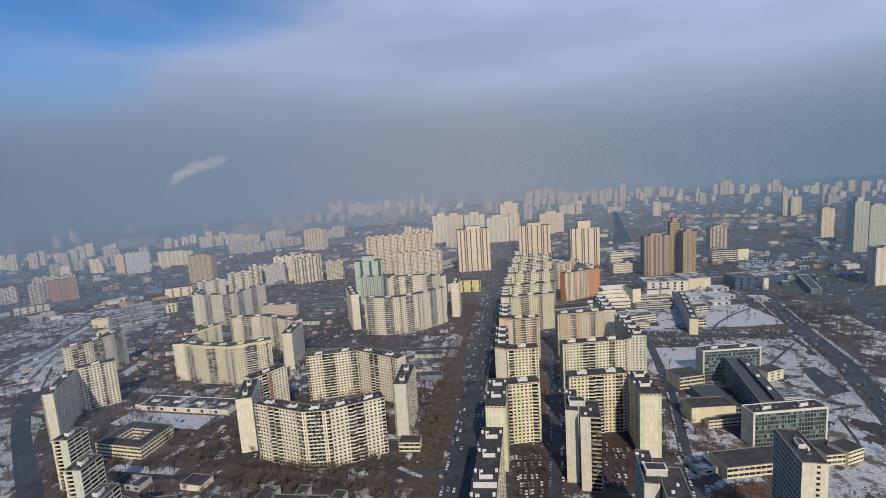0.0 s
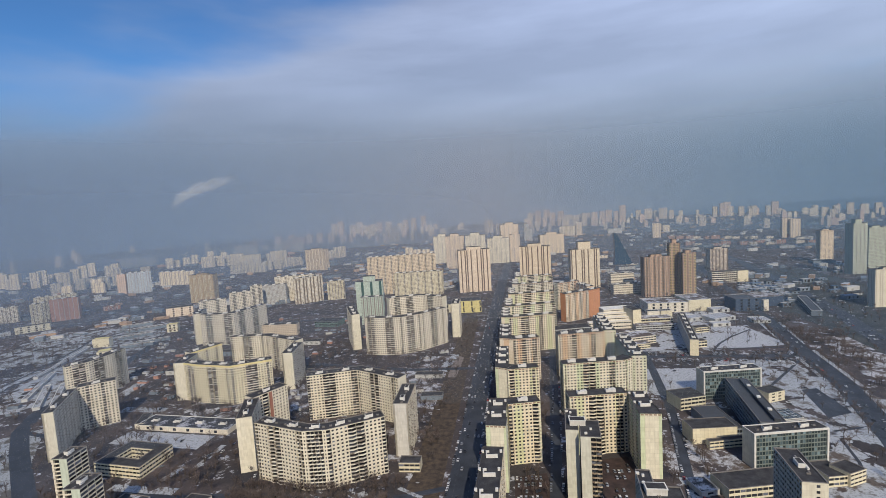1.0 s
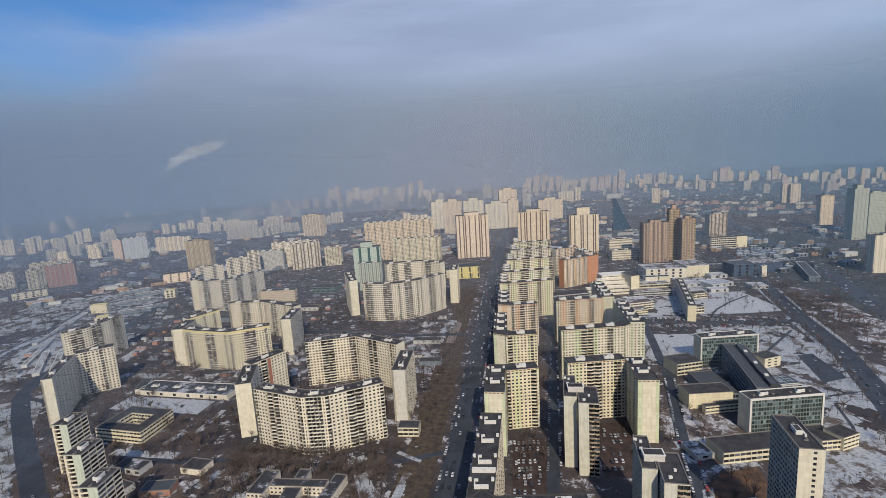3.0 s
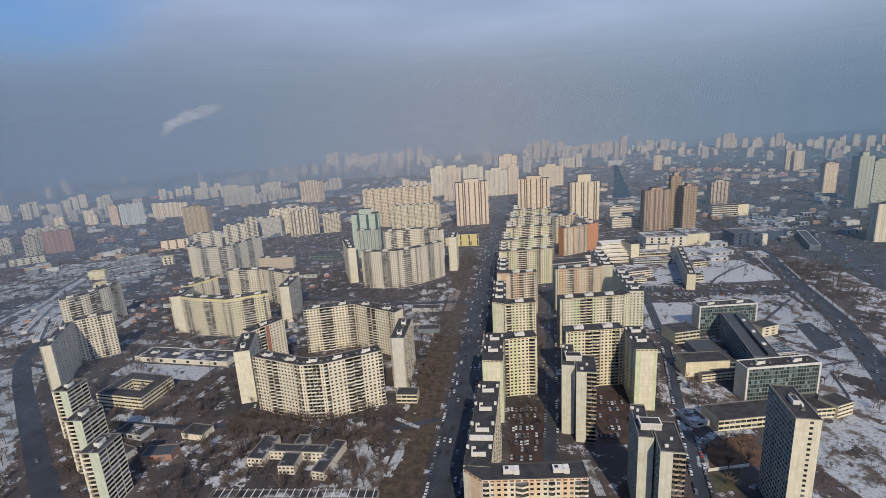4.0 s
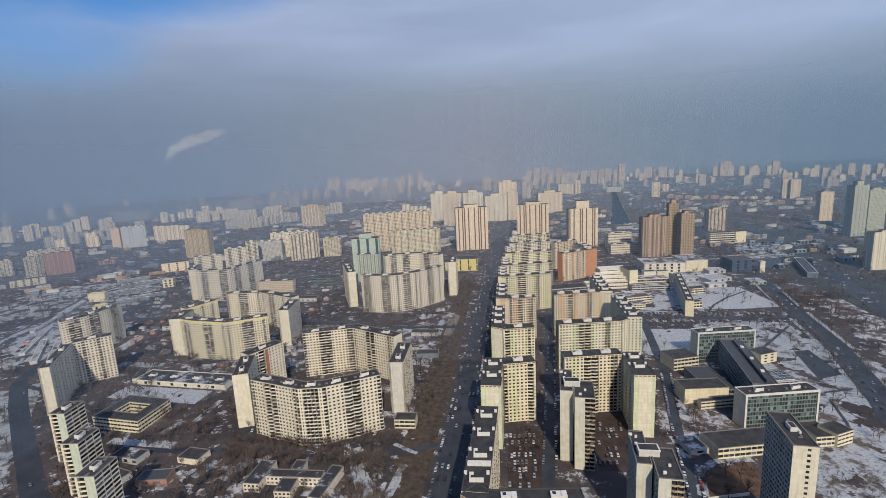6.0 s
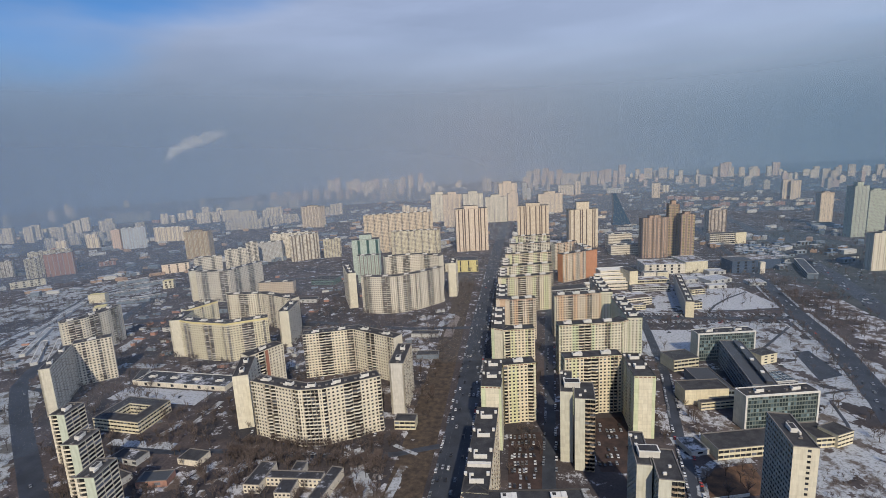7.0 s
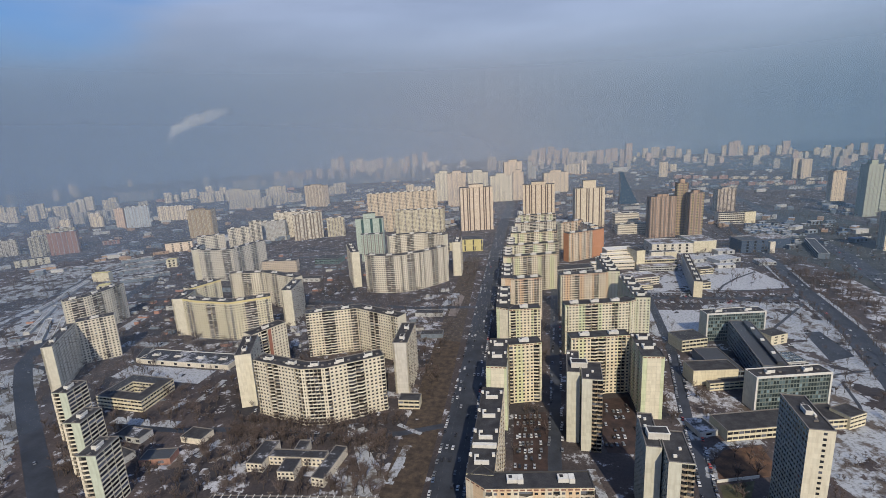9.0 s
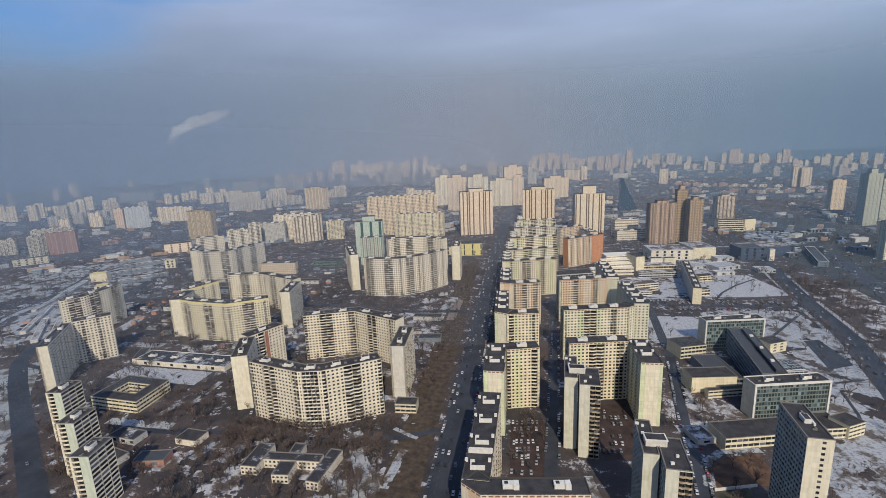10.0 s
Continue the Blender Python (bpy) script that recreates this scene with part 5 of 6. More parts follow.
low("pump_house", [(-657, 786), (-640, 793)], 14, 15, 3, ".o", PALE_YELLOW, "small pale yellow house with a yellow roof", roof=STRONG_YELLOW)
low("store_house", [(-1001, 792), (-960, 830)], 14, 14, 3, "..o", PALE_YELLOW, "low pale house before the far blocks")
low("workshop", [(-371, 804), (-326, 800)], 30, 10, 3, "oo", TEAL, "green-grey low workshop with dark roof")
for k, (x, y, w, d, h, t) in enumerate(((-480, 560, 34, 14, 6, 10), (-455, 640, 40, 14, 7, 0), (-350, 690, 36, 14, 6, 5), (-300, 560, 30, 12, 5, -5), (-130, 545, 34, 12, 5, 0), (-110, 480, 24, 12, 5, 5))):
    c, s = math.cos(radians(t)), math.sin(radians(t))
    low("workshop", [(x, y), (x + c * w, y + s * w)], d, h, 2, ".o", (GREY, SLATE)[k % 2], ("pale grey", "slate-grey")[k % 2] + " low workshop with black roof in a yard", group="yard workshops")

# ---- the far city ----
rng = random.Random(11)


def far_prototype(wide, deep, height, mat, pattern, label):
    """A far panel block at the origin, to be copied."""
    first = len(FOOTPRINTS)
    n, bend = (max(2, round(wide / 13)), 2.4) if height > 40 else (1, 0)
    b = Block("far_block", label, "apartment block", (0, 0), "blocks of the far city")
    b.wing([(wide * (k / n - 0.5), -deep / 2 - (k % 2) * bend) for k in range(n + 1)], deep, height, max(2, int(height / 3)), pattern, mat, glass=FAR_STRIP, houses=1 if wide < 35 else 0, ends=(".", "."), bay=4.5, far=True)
    del FOOTPRINTS[first:]
    return b.root


PROTOTYPES = [far_prototype(*row) for row in (
    (52, 16, 48, FAR_CREAM, ".v.v", "cream panel slab far off"), (80, 15, 50, FAR_CREAM, "v.v", "long cream panel slab far off"), (30, 24, 70, BROWNISH, "v.v", "pale tan tower far off"),
    (34, 24, 78, TAN, ".v", "tan tower block far off"), (40, 22, 62, FAR_PINK, "v.", "pinkish tower far off"), (70, 15, 30, GREY, "v.", "grey slab far off"),
    (28, 24, 66, FAR_CREAM, ".v.", "pale tower block far off"), (60, 14, 46, RED, "v.", "red-brown slab far off"), (44, 26, 9, GREY, ".v", "low grey building far off"), (52, 22, 8, SLATE, ".", "low slate-grey hall far off"),
    (30, 14, 52, FAR_CREAM, "v.v", "narrow cream panel slab far off"), (44, 24, 108, FAR_PINK, "v.v", "pinkish high-rise slab in the haze"), (58, 24, 112, BROWNISH, "v.v.", "pale tan high-rise slab in the haze"), (22, 20, 94, GREY, "v.", "slim grey tower in the haze"), (34, 13, 15, RED, "v.", "low red-brown row house far off"), (30, 13, 13, FAR_CREAM, "v.", "low pale row house far off"))]
taken = [(x, y, 60) for x, y in ((-137, 1088), (3, 1180), (117, 1099), (-318, 875), (-357, 1090), (-287, 1068), (-824, 1070), (-573, 1046))]


def place_far(k, x, y, turn):
    m = pose(x, y, 0, 0, 0, turn) @ Matrix.Diagonal((1, 1, rng.uniform(0.68, 1.06) if k > 9 else rng.uniform(0.85, 1.05), 1))
    root = PROTOTYPES[k]
    if k not in used:
        used.add(k)
        root.matrix_basis = m
        return
    copy_thing(root, m)


used = set()


def far_row(x0, y0, x1, y1, n, kinds, turn, spread=12):
    for j in range(n):
        f = (j + 0.5) / n
        place_far(rng.choice(kinds), x0 + (x1 - x0) * f + rng.uniform(-spread, spread), y0 + (y1 - y0) * f + rng.uniform(-spread, spread), turn + rng.uniform(-6, 6))


# rows of the western districts, from near to far
far_row(-1150, 1375, -1035, 1392, 4, (10,), 15, 4)
far_row(-1042, 1600, -920, 1628, 5, (10,), 20, 4)
far_row(-935, 1650, -860, 1805, 5, (10,), 25, 4)
far_row(-815, 1945, -765, 2035, 4, (10,), 20, 3)
far_row(-1290, 1290, -1265, 1280, 1, (10,), 20, 2)
far_row(-1500, 1330, -1270, 1500, 4, (10, 6), 25, 12)
far_row(-1595, 1490, -1755, 1755, 3, (6,), 20, 3)
far_row(-1900, 1450, -1660, 1420, 5, (6, 10), 20, 15)
far_row(-1330, 1850, -1000, 1990, 9, (10, 0), 20, 12)
far_row(-1640, 2570, -1230, 2550, 10, (10, 0, 4), 15, 20)
far_row(-1900, 2000, -1100, 2450, 8, (10, 0), 20, 20)
far_row(-900, 2565, -800, 2540, 2, (8,), 10, 5)
far_row(-430, 1800, -300, 1790, 4, (10,), 12, 5)
far_row(-1640, 3040, -1080, 2980, 7, (4, 7, 4), 10, 25)
far_row(-1530, 3850, -790, 4100, 12, (11, 12, 11), 10, 30)
far_row(-765, 2810, -715, 2810, 2, (12,), 5, 3)
# beyond the avenue and the eastern districts
far_row(-225, 3240, -60, 2855, 2, (12,), 5, 3)
far_row(35, 2420, 72, 2412, 2, (13,), 0, 1)
far_row(90, 3785, 530, 3280, 9, (12, 11, 12), 5, 6)
far_row(590, 3600, 760, 3550, 4, (11,), 5, 10)
far_row(890, 3830, 1190, 3650, 6, (12, 6, 3), 0, 15)
far_row(1350, 3600, 1720, 3560, 9, (11, 6, 3), 0, 30)
far_row(1800, 3300, 2300, 3000, 8, (6, 3), 0, 30)
far_row(600, 2258, 620, 2258, 1, (3,), 5, 2)
far_row(725, 2528, 745, 2528, 1, (10,), 0, 2)
far_row(1005, 2020, 1045, 1985, 2, (3,), 5, 1)
far_row(1535, 2735, 1595, 2690, 2, (3,), 0, 2)
far_row(630, 2160, 960, 1990, 11, (14, 15), 8, 10)
far_row(560, 1900, 1000, 1760, 10, (14, 15), 8, 25)
far_row(1000, 1950, 1200, 1850, 3, (8,), 5, 8)
far_row(150, 1300, 420, 1420, 5, (8, 9, 8), 10)
far_row(500, 1650, 1100, 2000, 8, (14, 8, 15), 10, 30)
for n in range(110):
    d = rng.uniform(1300, 3600)
    a = rng.uniform(-52, 40)
    x, y = d * math.sin(radians(a - 2)), d * math.cos(radians(a - 2))
    if abs(x + 40) < 60 or any(math.hypot(x - p, y - q) < 70 for p, q, _ in taken):
        continue
    taken.append((x, y, 40))
    place_far(rng.choice((8, 9, 14, 15, 9)), x, y, rng.uniform(-20, 40))
for k, root in enumerate(PROTOTYPES):
    if k not in used:
        place_far(k, 200 + 60 * k, 2600, 0)

# narrow blocks standing between those rows, with varied heights
for n, (k, x, y) in enumerate(((6, -1808, 2043), (10, -1779, 2056), (10, -1765, 2093), (10, -1505, 1873), (10, -1495, 1906), (10, -1485, 1958), (10, -1506, 2042), (10, -1495, 2144), (10, -1457, 2200), (10, -1455, 2321), (10, -1396, 2301), (10, -1374, 2345), (10, -1758, 1556), (10, -1723, 1563), (6, -1730, 1502), (10, -1602, 1660), (6, -1665, 1762), (10, -1420, 1354), (10, -1303, 1298), (10, -1307, 1327), (10, -1339, 1231), (10, -1417, 1268))):
    copy_thing(PROTOTYPES[k], pose(x, y, 0, 0, 0, 12 + 9 * (n % 4)) @ Matrix.Diagonal((1, 1, 0.72 + 0.09 * (n * 5 % 4), 1)))

# the far skyline of tower blocks, too many to tell apart
skyline = [Acc(), Acc(), Acc(), Acc()]
for n in range(150):
    a = rng.uniform(-54, 46) if n % 5 == 0 else rng.uniform(-16, 46)
    d = rng.uniform(2700, 4150)
    x, y = d * math.sin(radians(a - 3)), d * math.cos(radians(a - 3))
    w, h = rng.choice((18, 22, 26, 34)), rng.uniform(26, 58)
    if -420 < x < 60 and a < 4:
        continue
    k, t = n % 4, rng.uniform(-15, 25)
    skyline[k].box(-w / 2, -9, -0.2, w / 2, 9, h, (x, y), t)
    skyline[k].box(-w * 0.2, -5, h - 0.2, w * 0.2, 5, h + 5, (x, y), t)
for acc, mat, text in zip(skyline, (FAR_CREAM, BROWNISH, FAR_PINK, TAN), ("cream", "pale tan", "pinkish", "tan")):
    part("far_towers", acc, mat, None, text + " tower blocks along the hazy skyline", "stuff")["category"] = "tower blocks"
# low houses, sheds and lots of the far districts, too many to tell apart
houses = [Acc(), Acc(), Acc(), Acc()]
for n in range(1900):
    a = rng.uniform(-54, 44)
    d = 1150 + 3000 * rng.random() ** 1.6
    x, y = d * math.sin(radians(a - 3)), d * math.cos(radians(a - 3))
    if abs(x + 40) < 40:
        continue
    if (a < -16 or (a > 12 and d < 2400)) and rng.random() < 0.6:
        continue
    w, l = rng.uniform(7, 12), rng.uniform(10, 30)
    h, turn = rng.uniform(3, 9), rng.uniform(-30, 60)
    houses[n % 3].box(-l / 2, -w / 2, -0.2, l / 2, w / 2, h, (x, y), turn)
    if n % 2:
        houses[3].box(-l / 2 - 0.4, -w / 2 - 0.4, h, l / 2 + 0.4, w / 2 + 0.4, h + 0.3, (x, y), turn)
for acc, mat, text in zip(houses, (GREY, SLATE, BROWN, PARK_SNOW), ("pale grey", "slate grey", "brown", "snow-covered")):
    part("far_houses", acc, mat, None, text + " low houses and sheds of the far districts", "stuff")["category"] = "houses"

# ---- trees ----
trees_rng = random.Random(5)


def cone(v, f, a, b, ra, rb, sides=3):
    """A tapered stick from a to b."""
    way = (b - a).normalized()
    x = way.orthogonal().normalized()
    y = way.cross(x)
    n = len(v)
    for p, r in ((a, ra), (b, rb)):
        for k in range(sides):
            w = 2 * math.pi * k / sides
            v.append(tuple(p + x * (r * math.cos(w)) + y * (r * math.sin(w))))
    for k in range(sides):
        f.append((n + k, n + (k + 1) % sides, n + sides + (k + 1) % sides, n + sides + k))


def bare_tree(seed, limbs=7, boughs=5, twigs=3, thick=1.0):
    """Trunk and crown of a leafless tree about 10 m tall, each as vertices and quads; fewer and stouter twigs for far ones."""
    r = random.Random(seed)
    tv, tf, cv, cf = [], [], [], []
    top = Vector((r.uniform(-0.3, 0.3), r.uniform(-0.3, 0.3), 4.2))
    sides = 6 if thick == 1.0 else 3
    cone(tv, tf, Vector((0, 0, -0.2)), top * 0.5, 0.22, 0.17, sides)
    cone(tv, tf, top * 0.5, top, 0.17, 0.12, sides)
    for k in range(limbs):
        a = 2 * math.pi * (k + r.random() * 0.6) / limbs
        s = top * r.uniform(0.55, 1.0)
        lean = r.uniform(0.35, 0.9) if k else 0.1
        e = s + Vector((math.cos(a) * lean, math.sin(a) * lean, 1.0)).normalized() * r.uniform(2.6, 4.4)
        cone(tv, tf, s, e, 0.10, 0.05, 3 if thick > 1 else 4)
        for j in range(boughs):
            p = s.lerp(e, 0.35 + 0.16 * j * 5 / boughs)
            q = p + Vector((math.cos(a) * lean + r.uniform(-0.8, 0.8), math.sin(a) * lean + r.uniform(-0.8, 0.8), r.uniform(0.3, 1.1))).normalized() * r.uniform(1.0, 2.0)
            cone(cv, cf, p, q, 0.07 * thick, 0.035 * thick)
            for _ in range(twigs):
                m = p.lerp(q, r.uniform(0.3, 0.9))
                t = m + Vector((r.uniform(-1, 1), r.uniform(-1, 1), r.uniform(0.0, 1.2))).normalized() * r.uniform(0.6, 1.2)
                cone(cv, cf, m, t, 0.06 * thick, 0.03 * thick)
    return tv, tf, cv, cf


def mesh_of(name, v, f, mat):
    me = bpy.data.meshes.new(name)
    me.from_pydata(v, [], f)
    me.materials.append(mat)
    return me


TREES = [bare_tree(k) for k in range(4)]
TREE_MESHES = [(mesh_of("trunk", t[0], t[1], BARK), mesh_of("crown", t[2], t[3], TWIG)) for t in TREES]


MID_TREES = [bare_tree(10 + k, 6, 4, 2, 1.35) for k in range(4)]
FAR_TREES = [bare_tree(20 + k, 5, 3, 1, 2.1) for k in range(4)]


def on_road(x, y, margin=1.5):
    for line, width in ROADS:
        for (ax, ay), (bx, by) in zip(line, line[1:]):
            dx, dy = bx - ax, by - ay
            f = max(0.0, min(1.0, ((x - ax) * dx + (y - ay) * dy) / (dx * dx + dy * dy)))
            if math.hypot(x - ax - f * dx, y - ay - f * dy) < width / 2 + margin:
                return True
    return False


# sheds, kiosks and small garages of the yards, too many to tell apart
yard_rng = random.Random(37)
shacks = [Acc(), Acc(), Acc(), Acc()]
placed = 0
while placed < 170:
    x, y = yard_rng.uniform(-640, -100), yard_rng.uniform(430, 900)
    placed += 1
    if inside(x, y, 6) or on_road(x, y, 7):
        continue
    turn, w, d, h = yard_rng.choice((0, 8, 20, 95)), yard_rng.uniform(2, 7), yard_rng.uniform(1.6, 3.2), yard_rng.uniform(2.4, 4.2)
    kind = yard_rng.randrange(3)
    shacks[kind].box(-w, -d, -0.2, w, d, h, (x, y), turn)
    shacks[3].box(-w - 0.25, -d - 0.25, h, w + 0.25, d + 0.25, h + 0.18, (x, y), turn)
for acc, mat, text in zip(shacks, (GREY, SLATE, RED, THIN_SNOW), ("grey sheds and kiosks", "slate-grey sheds and kiosks", "red-brown sheds and garages", "snowy flat roofs of the sheds")):
    part("yard_sheds", acc, mat, None, text + " scattered over the yards", "stuff")["category"] = "sheds"



def scatter(x0, y0, x1, y1, count, turn=0.0, at=(0, 0), clump=18.0, cut=-0.1):
    """Free places on the ground, in clumps."""
    found = []
    c, s = math.cos(radians(turn)), math.sin(radians(turn))
    for _ in range(count * 3):
        if len(found) >= count:
            break
        x, y = trees_rng.uniform(x0, x1), trees_rng.uniform(y0, y1)
        x, y = at[0] + c * x - s * y, at[1] + s * x + c * y
        if noise.noise((x / clump, y / clump, 2.0)) < cut or on_road(x, y) or inside(x, y, 2.0):
            continue
        found.append((x, y))
    return found


def single_tree(x, y, label):
    k = trees_rng.randrange(4)
    size = trees_rng.uniform(0.8, 1.35)
    root = tagged(new("tree"), label, "tree", "bare trees of the yards")
    root.matrix_basis = pose(x, y, 0, 0, 0, trees_rng.uniform(0, 360)) @ Matrix.Diagonal((size, size, size, 1))
    for name, me in zip(("trunk", "crown"), TREE_MESHES[k]):
        ob = new(name, me)
        ob.parent = root


def wood(places, label, kinds=None, name="wood", scale=1.0):
    """Many bare trees as one mesh of trunks and one of crowns."""
    root = tagged(new(name), label, "trees", kind="stuff")
    for which, mat, title in ((0, BARK, "trunk"), (2, TWIG, "crown")):
        vs, fs, base = [], [], 0
        for n, (x, y) in enumerate(places):
            t = (kinds or MID_TREES)[n % 4]
            v, f = np.array(t[which], np.float32), np.array(t[which + 1], np.int32)
            a, size = n * 2.399, scale * (0.75 + 0.6 * ((n * 0.618) % 1))
            c, s = math.cos(a) * size, math.sin(a) * size
            vs.append(np.stack([c * v[:, 0] - s * v[:, 1] + x, s * v[:, 0] + c * v[:, 1] + y, v[:, 2] * size], 1))
            fs.append(f + base)
            base += len(v)
        v, f = np.concatenate(vs), np.concatenate(fs)
        me = bpy.data.meshes.new(title)
        me.vertices.add(len(v))
        me.vertices.foreach_set("co", v.ravel())
        me.loops.add(f.size)
        me.loops.foreach_set("vertex_index", f.ravel())
        me.polygons.add(len(f))
        me.polygons.foreach_set("loop_start", np.arange(0, f.size, 4, dtype=np.int32))
        me.update(calc_edges=True)
        me.materials.append(mat)
        ob = new(title, me)
        ob.parent = root
        tagged(ob, kind="stuff")
    return root


def lined(line, gap=5.5):
    """Trees in a row along a road."""
    found = []
    for (ax, ay), (bx, by) in zip(line, line[1:]):
        n = int(math.hypot(bx - ax, by - ay) / gap)
        for k in range(n):
            if trees_rng.random() < 0.8:
                found.append((ax + (bx - ax) * k / n + trees_rng.uniform(-2, 2), ay + (by - ay) * k / n + trees_rng.uniform(-2, 2)))
    return found


near = scatter(-112, 236, -90, 330, 26, cut=-0.5) + scatter(-215, 296, -100, 312, 26, cut=-1) + scatter(-230, 238, -100, 290, 58) + scatter(-330, 240, -235, 330, 34) + scatter(105, 262, 150, 310, 12)
for x, y in near:
    single_tree(x, y, "bare leafless tree on muddy yard ground")
wood(scatter(-222, 292, -96, 314, 110, cut=-1) + scatter(-122, 232, -92, 330, 46, cut=-0.6), "dense bare thicket below the curved block and beside the verge")
wood(scatter(-104, 335, -76, 600, 55, clump=30, cut=-0.1) + scatter(-100, 640, -68, 1000, 60, cut=-0.2), "bare trees along the avenue verge")
wood(scatter(-330, 205, -100, 305, 190, clump=25, cut=-0.15), "bare trees and bushes round the nursery school")
wood(scatter(-230, 295, -95, 470, 170, cut=-0.2) + scatter(-300, 470, -100, 640, 300, cut=-0.1), "bare trees in the courts of the curved blocks")
wood(scatter(-420, 290, -230, 470, 170) + scatter(-520, 400, -260, 700, 380), "bare trees round the school and garages")
wood(scatter(0, 0, 120, 330, 200, 42, (-350, 190)) + scatter(-900, 420, -540, 700, 330, cut=0.0), "bare scrub beside the curving road", FAR_TREES)
wood(scatter(-10, 290, 30, 345, 14) + scatter(5, 365, 40, 560, 40) + scatter(100, 330, 140, 600, 60) + scatter(110, 500, 330, 640, 60, cut=0.05), "bare trees in the yards and round the offices")
wood(scatter(165, 226, 290, 310, 260, clump=14, cut=-0.1), "low bare scrub on the snowy slope by the tower", scale=0.42)
wood(scatter(235, 300, 330, 640, 60, cut=-0.05) + scatter(345, 380, 430, 640, 260, clump=40, cut=-0.1), "bare trees and thicket on both sides of the highway")
wood( scatter(345, 640, 430, 800, 160, clump=40, cut=-0.1) + scatter(430, 560, 640, 900, 170, clump=30, cut=0.0) + lined(((300, 400), (335, 520), (357, 640), (384, 770), (417, 960), (462, 1250))) + lined(((278, 404), (313, 524), (333, 644), (360, 774), (393, 964), (438, 1254))), "bare roadside trees and thicket along the highway", FAR_TREES)
wood(scatter(240, 640, 360, 760, 30) + scatter(420, 900, 1000, 1500, 950, clump=60, cut=-0.1) + scatter(420, 1500, 1300, 2200, 900, clump=90, cut=-0.15), "bare woods beyond the highway", FAR_TREES)
wood(scatter(-1500, 650, -560, 1250, 1250, clump=60, cut=-0.15) + scatter(-600, 700, -100, 1200, 420, clump=40, cut=-0.1) + scatter(60, 770, 420, 1200, 230, clump=40), "bare trees between the far yards", FAR_TREES)

# ---- cars ----
cars_rng = random.Random(9)


def car_body():
    """Body and cabin of a saloon car, 4.4 m long, along y."""
    side = [(-2.2, 0.35), (2.2, 0.35), (2.2, 0.75), (1.2, 0.9), (-1.7, 0.95), (-2.2, 0.85)]
    cabin = [(-1.6, 0.93), (1.1, 0.9), (0.45, 1.42), (-1.0, 1.45)]
    out = []
    for shape, w0, w1 in ((side, 0.88, 0.88), (cabin, 0.82, 0.66)):
        a = Acc()
        n = len(shape)
        left = [(-(w0 if z < 1.2 else w1), y, z) for y, z in shape]
        right = [((w0 if z < 1.2 else w1), y, z) for y, z in shape]
        v = left + right
        f = [tuple(range(n)), tuple(reversed(range(n, 2 * n)))] + [(k, k + n, (k + 1) % n + n, (k + 1) % n) for k in range(n)]
        out.append((v, [tuple(reversed(t)) for t in f]))
    # painted roof over the glass
    roof = [(-0.64, -1.0, 1.46), (0.64, -1.0, 1.46), (0.64, 0.42, 1.43), (-0.64, 0.42, 1.43), (-0.6, -0.95, 1.52), (0.6, -0.95, 1.52), (0.6, 0.36, 1.49), (-0.6, 0.36, 1.49)]
    out.append((roof, [(4, 5, 6, 7), (0, 1, 5, 4), (1, 2, 6, 5), (2, 3, 7, 6), (3, 0, 4, 7)]))
    return out


BODY, CABIN, CAR_ROOF = car_body()
wv, wf = [], []
cone(wv, wf, Vector((-0.1, 0, 0)), Vector((0.1, 0, 0)), 0.33, 0.33, 8)
wf += [tuple(range(8)), tuple(range(8, 16))]
WHEEL = mesh_of("wheel", wv, wf, TYRE)
CAR_BODIES = [mesh_of("body", BODY[0], BODY[1], m) for m in CAR_PAINTS]
CAR_ROOFS = [mesh_of("roof_panel", CAR_ROOF[0], CAR_ROOF[1], m) for m in CAR_PAINTS]
CABIN_MESH = mesh_of("cabin_glass", CABIN[0], CABIN[1], GLASS)
TINTS = ("white", "silver", "black", "dark grey", "red", "blue")
crowd = [[] for _ in CAR_PAINTS]
car_count = [0]


def car_at(x, y, turn, where, z=0.0):
    k = cars_rng.choices(range(6), (20, 25, 25, 27, 1.5, 2.5))[0]
    turn += cars_rng.uniform(-3, 3)
    if car_count[0] >= 120:
        crowd[k].append((x, y, turn, z))
        return
    car_count[0] += 1
    root = tagged(new("car"), f"{TINTS[k]} saloon car {where}", "car", "cars on streets and yards")
    root.matrix_basis = pose(x, y, z, 0, 0, turn)
    body = new("body", CAR_BODIES[k])
    body.parent = root
    for name, me in (("cabin_glass", CABIN_MESH), ("roof_panel", CAR_ROOFS[k])):
        new(name, me).parent = body
    for wx in (-0.8, 0.8):
        for wy in (-1.35, 1.4):
            w = new("wheel", WHEEL)
            w.parent = root
            w.location = (wx, wy, 0.33)


def row_of_cars(a, b, gap, turn, where, fill=0.8, z=0.0, wander=0.3):
    d = math.hypot(b[0] - a[0], b[1] - a[1])
    for k in range(int(d / gap)):
        if cars_rng.random() < fill:
            f = (k + 0.5) * gap / d
            x, y = a[0] + (b[0] - a[0]) * f + cars_rng.uniform(-wander, wander), a[1] + (b[1] - a[1]) * f + cars_rng.uniform(-wander, wander)
            if not inside(x, y, 1.5):
                car_at(x, y, turn, where, z)


